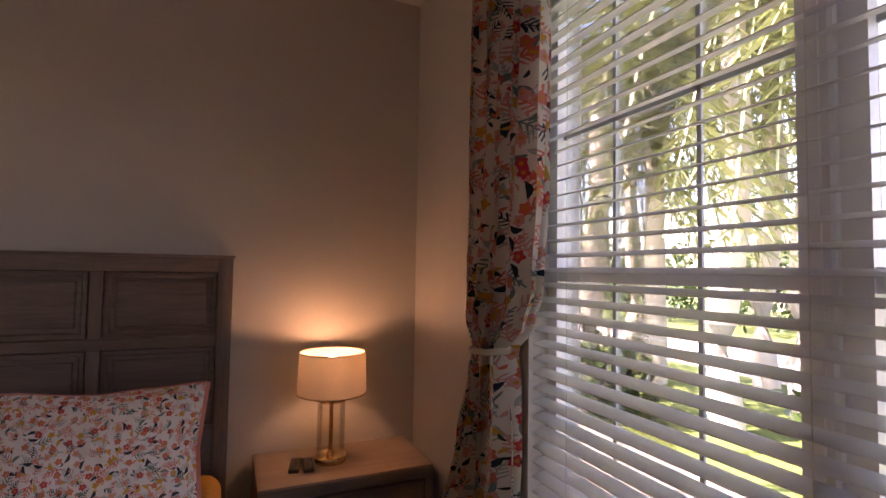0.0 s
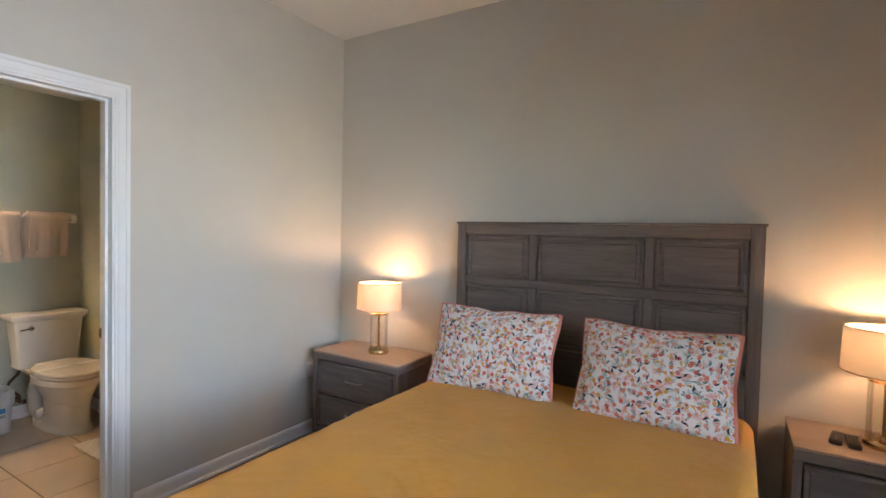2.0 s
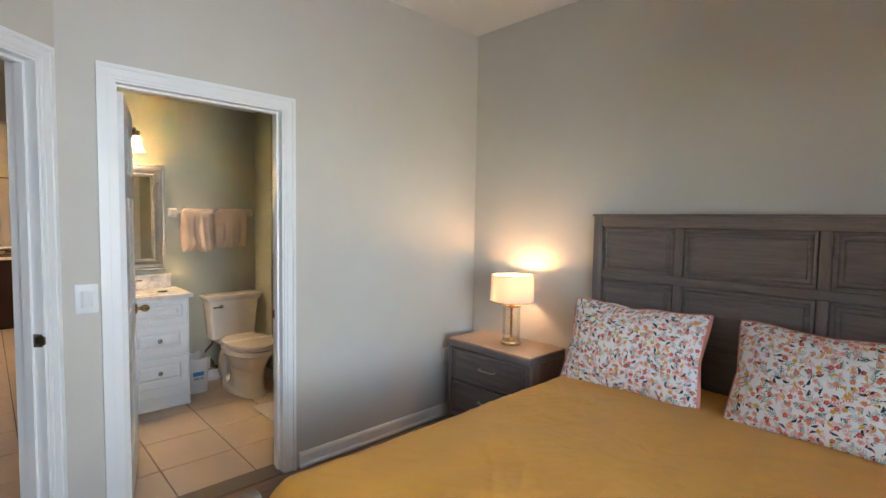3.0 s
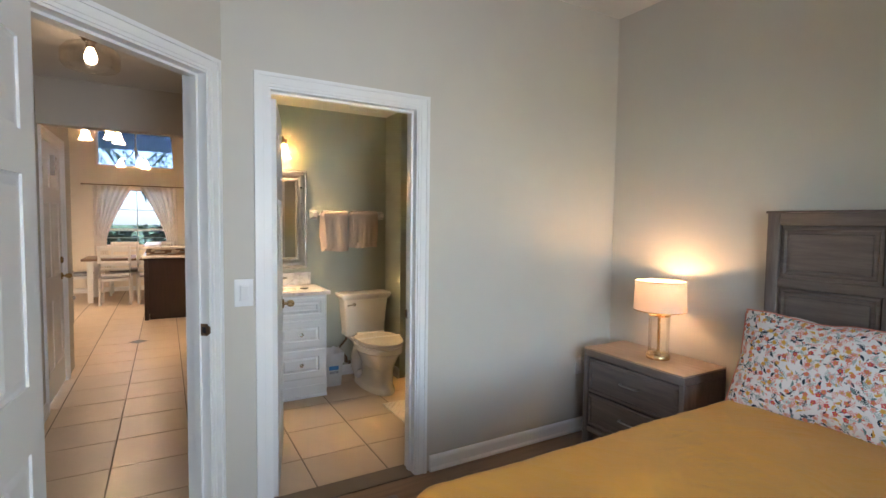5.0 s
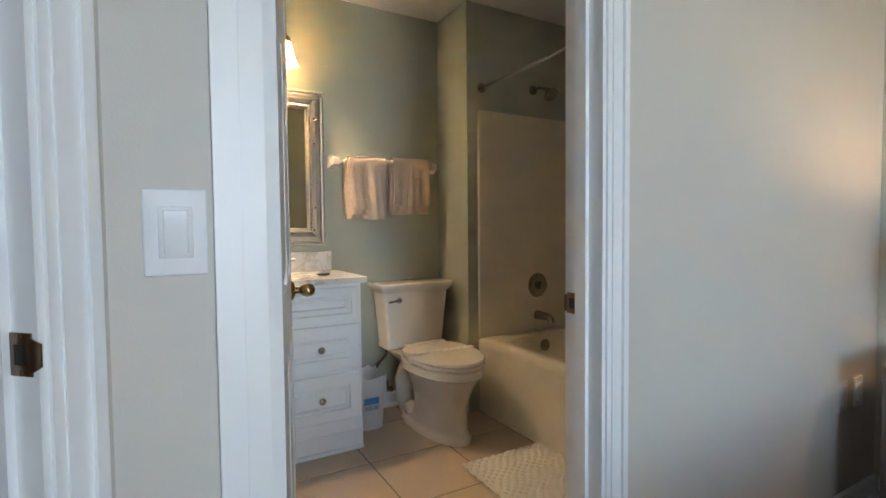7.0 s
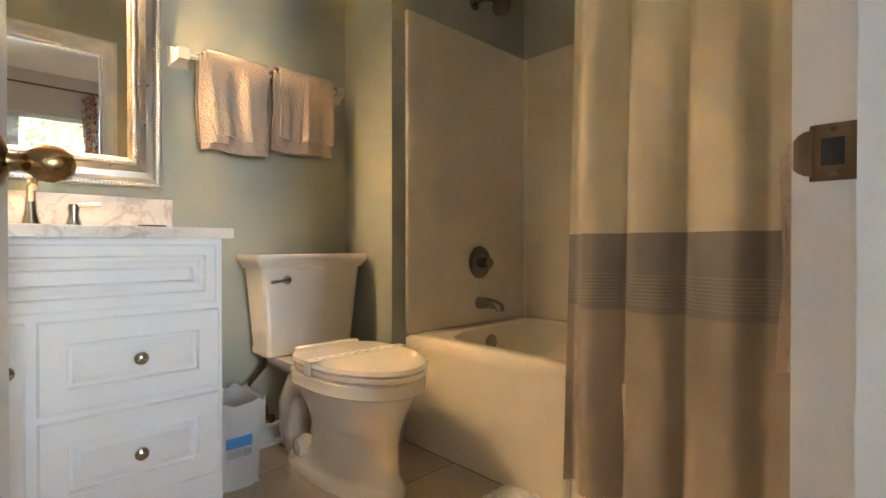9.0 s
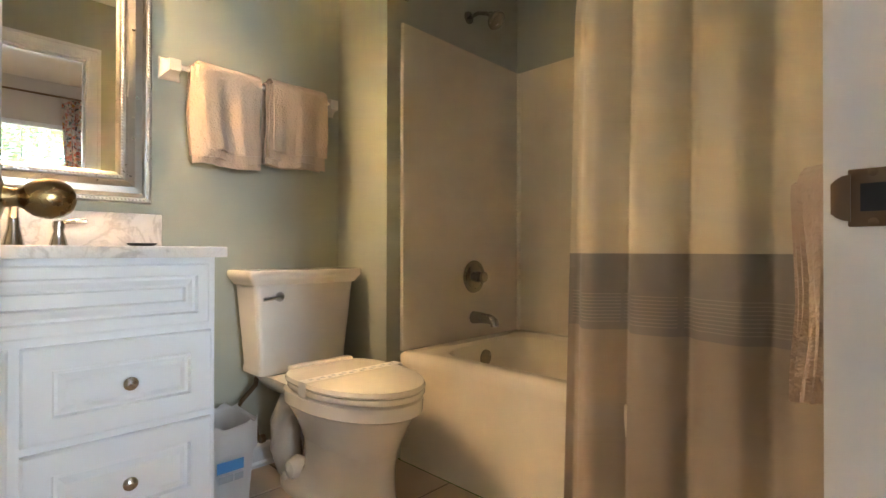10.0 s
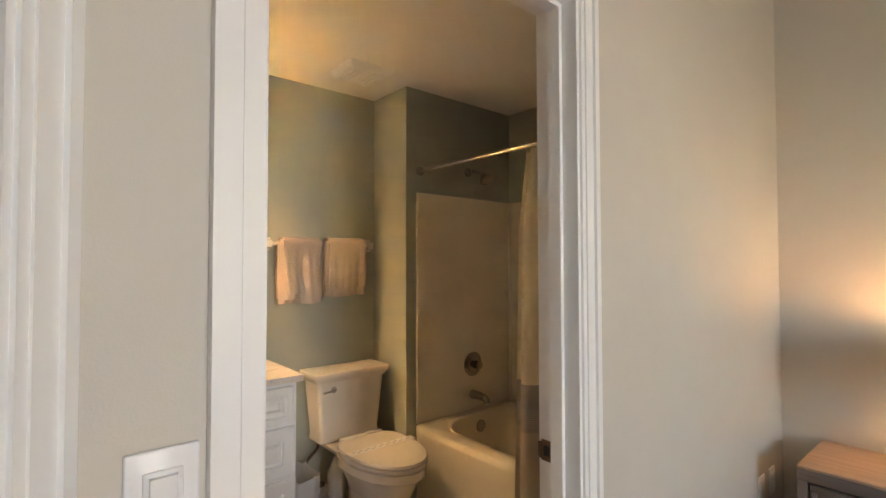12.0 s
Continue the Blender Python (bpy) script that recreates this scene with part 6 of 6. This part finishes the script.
for i, (x, y, w, h) in enumerate(((4.0, 4.6, 1.2, 0.8), (5.4, 2.6, 1.0, 0.6), (6.6, 0.4, 1.4, 0.8), (14, 5, 3, 2.0), (14.5, 9, 3.4, 2.4), (15, 1, 3.2, 2.2), (15, -3, 3, 2.2), (14, 13, 3.6, 2.6), (16, 18, 4, 3), (-16, -1.8, 2.2, 1.3), (-16.2, 0.2, 2.2, 1.4), (-17, -5.5, 2.6, 2.4))):
    shrub((x, y, -0.12), w, h, i, 700 if w > 2 else 420, LEAF_DARK, 0.10 + 0.05 * w)
nb = thing("house", "pale stucco house with grey roof across the drive", "house", (26, 8, -0.12))
part("wall", boxes((-3, 3, -8, 8, 0, 2.8)), STUCCO, nb)
part("roof", loft([[(-3.5, -8.5, 2.8), (3.5, -8.5, 2.8), (3.5, 8.5, 2.8), (-3.5, 8.5, 2.8)], [(-0.3, -5, 4.6), (0.3, -5, 4.6), (0.3, 5, 4.6), (-0.3, 5, 4.6)]]), GROUT, nb, smooth=False)
for y in (-5, 0, 5):
    wi = part("window", boxes((-3.06, -3.0, y - 0.9, y + 0.9, 0.9, 2.2)), TRIM, nb)
    part("pane", boxes((-3.07, -3.06, y - 0.8, y + 0.8, 1.0, 2.1)), BLACK, wi)

# ---------------------------------------------------------------- floors, piece by piece
tile_meshes = {}


def tile_mesh(w, d):
    key = (round(w, 3), round(d, 3))
    if key not in tile_meshes:
        bm = boxes((-w / 2, w / 2, -d / 2, d / 2, -0.008, 0.0))
        bmesh.ops.bevel(bm, geom=[e for e in bm.edges if all(v.co.z > -0.001 for v in e.verts)], offset=0.0025, segments=1, affect="EDGES")
        tile_meshes[key] = mesh_of("tile", bm, TILE, False)
    return tile_meshes[key]


def tiled(name, label, x0, x1, y0, y1, ox, oy, p=0.415, g=0.007):
    bed_ = setting(name, boxes((x0, x1, y0, y1, -0.06, -0.003)), GROUT, label, category="floor")
    for i in range(math.floor((x0 - ox) / p), math.ceil((x1 - ox) / p)):
        for j in range(math.floor((y0 - oy) / p), math.ceil((y1 - oy) / p)):
            a0, a1 = max(x0, ox + i * p) + g / 2, min(x1, ox + (i + 1) * p) - g / 2
            b0, b1 = max(y0, oy + j * p) + g / 2, min(y1, oy + (j + 1) * p) - g / 2
            if a1 - a0 > 0.02 and b1 - b0 > 0.02:
                t = new("tile", tile_mesh(a1 - a0, b1 - b0))
                t.parent = bed_
                t.matrix_basis = Matrix.Translation(((a0 + a1) / 2, (b0 + b1) / 2, 0))
    return bed_


tiled("floor_bath", "beige ceramic tile bathroom floor with dark joints", XB, -2.83, -0.10, 1.565, -3.60, 0.752)
tiled("floor_hall", "beige ceramic tile hall floor with dark joints", -4.84, -2.0, -1.14, -0.20, -3.595, -0.655)
tiled("floor_kitchen", "beige ceramic tile kitchen and dining floor", FW, -4.84, -2.18, 1.0, -3.595, -0.655)
setting("floor_kitchen_rest", boxes((FW, -4.84, 1.0, 3.0, -0.06, 0.0)), TILE, "beige tiled floor beyond the island", category="floor")
dia = solid("floor_inlay", boxes((-0.07, 0.07, -0.07, 0.07, 0.0005, 0.002)), MOSAIC_C, "dark diamond tile inlay in the floor", "tile inlay", (-6.95, -0.655, 0), 45, "structure")

# planks in the bedroom; the tile stops at the doorway in the corner wall
PL = setting("floor_bedroom", boxes((XW, XE, YS, YN, -0.06, -0.012)), GROUT, "brown laminate plank bedroom floor", category="floor")
plank_mesh = {}
k = 0
x = XW
while x < XE - 0.01:
    w = min(0.19, XE - x)
    y = YS - 1.2 * ((k * 0.37) % 1)
    while y < YN:
        a, b = max(y, YS), min(y + 1.2, YN)
        # keep clear of the hall beyond the corner wall
        if x + w / 2 < -1.56:
            a = max(a, -2.83 - (x + w / 2) - 0.10)
        if b - a > 0.03:
            key = (round(w, 3), round(b - a, 3))
            if key not in plank_mesh:
                bm = boxes((-w / 2 + 0.0008, w / 2 - 0.0008, -(b - a) / 2 + 0.0008, (b - a) / 2 - 0.0008, -0.012, -0.001))
                plank_mesh[key] = mesh_of("plank", bm, PLANK, False)
            pk = new("plank", plank_mesh[key])
            pk.parent = PL
            pk.matrix_basis = Matrix.Translation((x + w / 2, (a + b) / 2, 0))
        y += 1.2
    x += 0.19
    k += 1
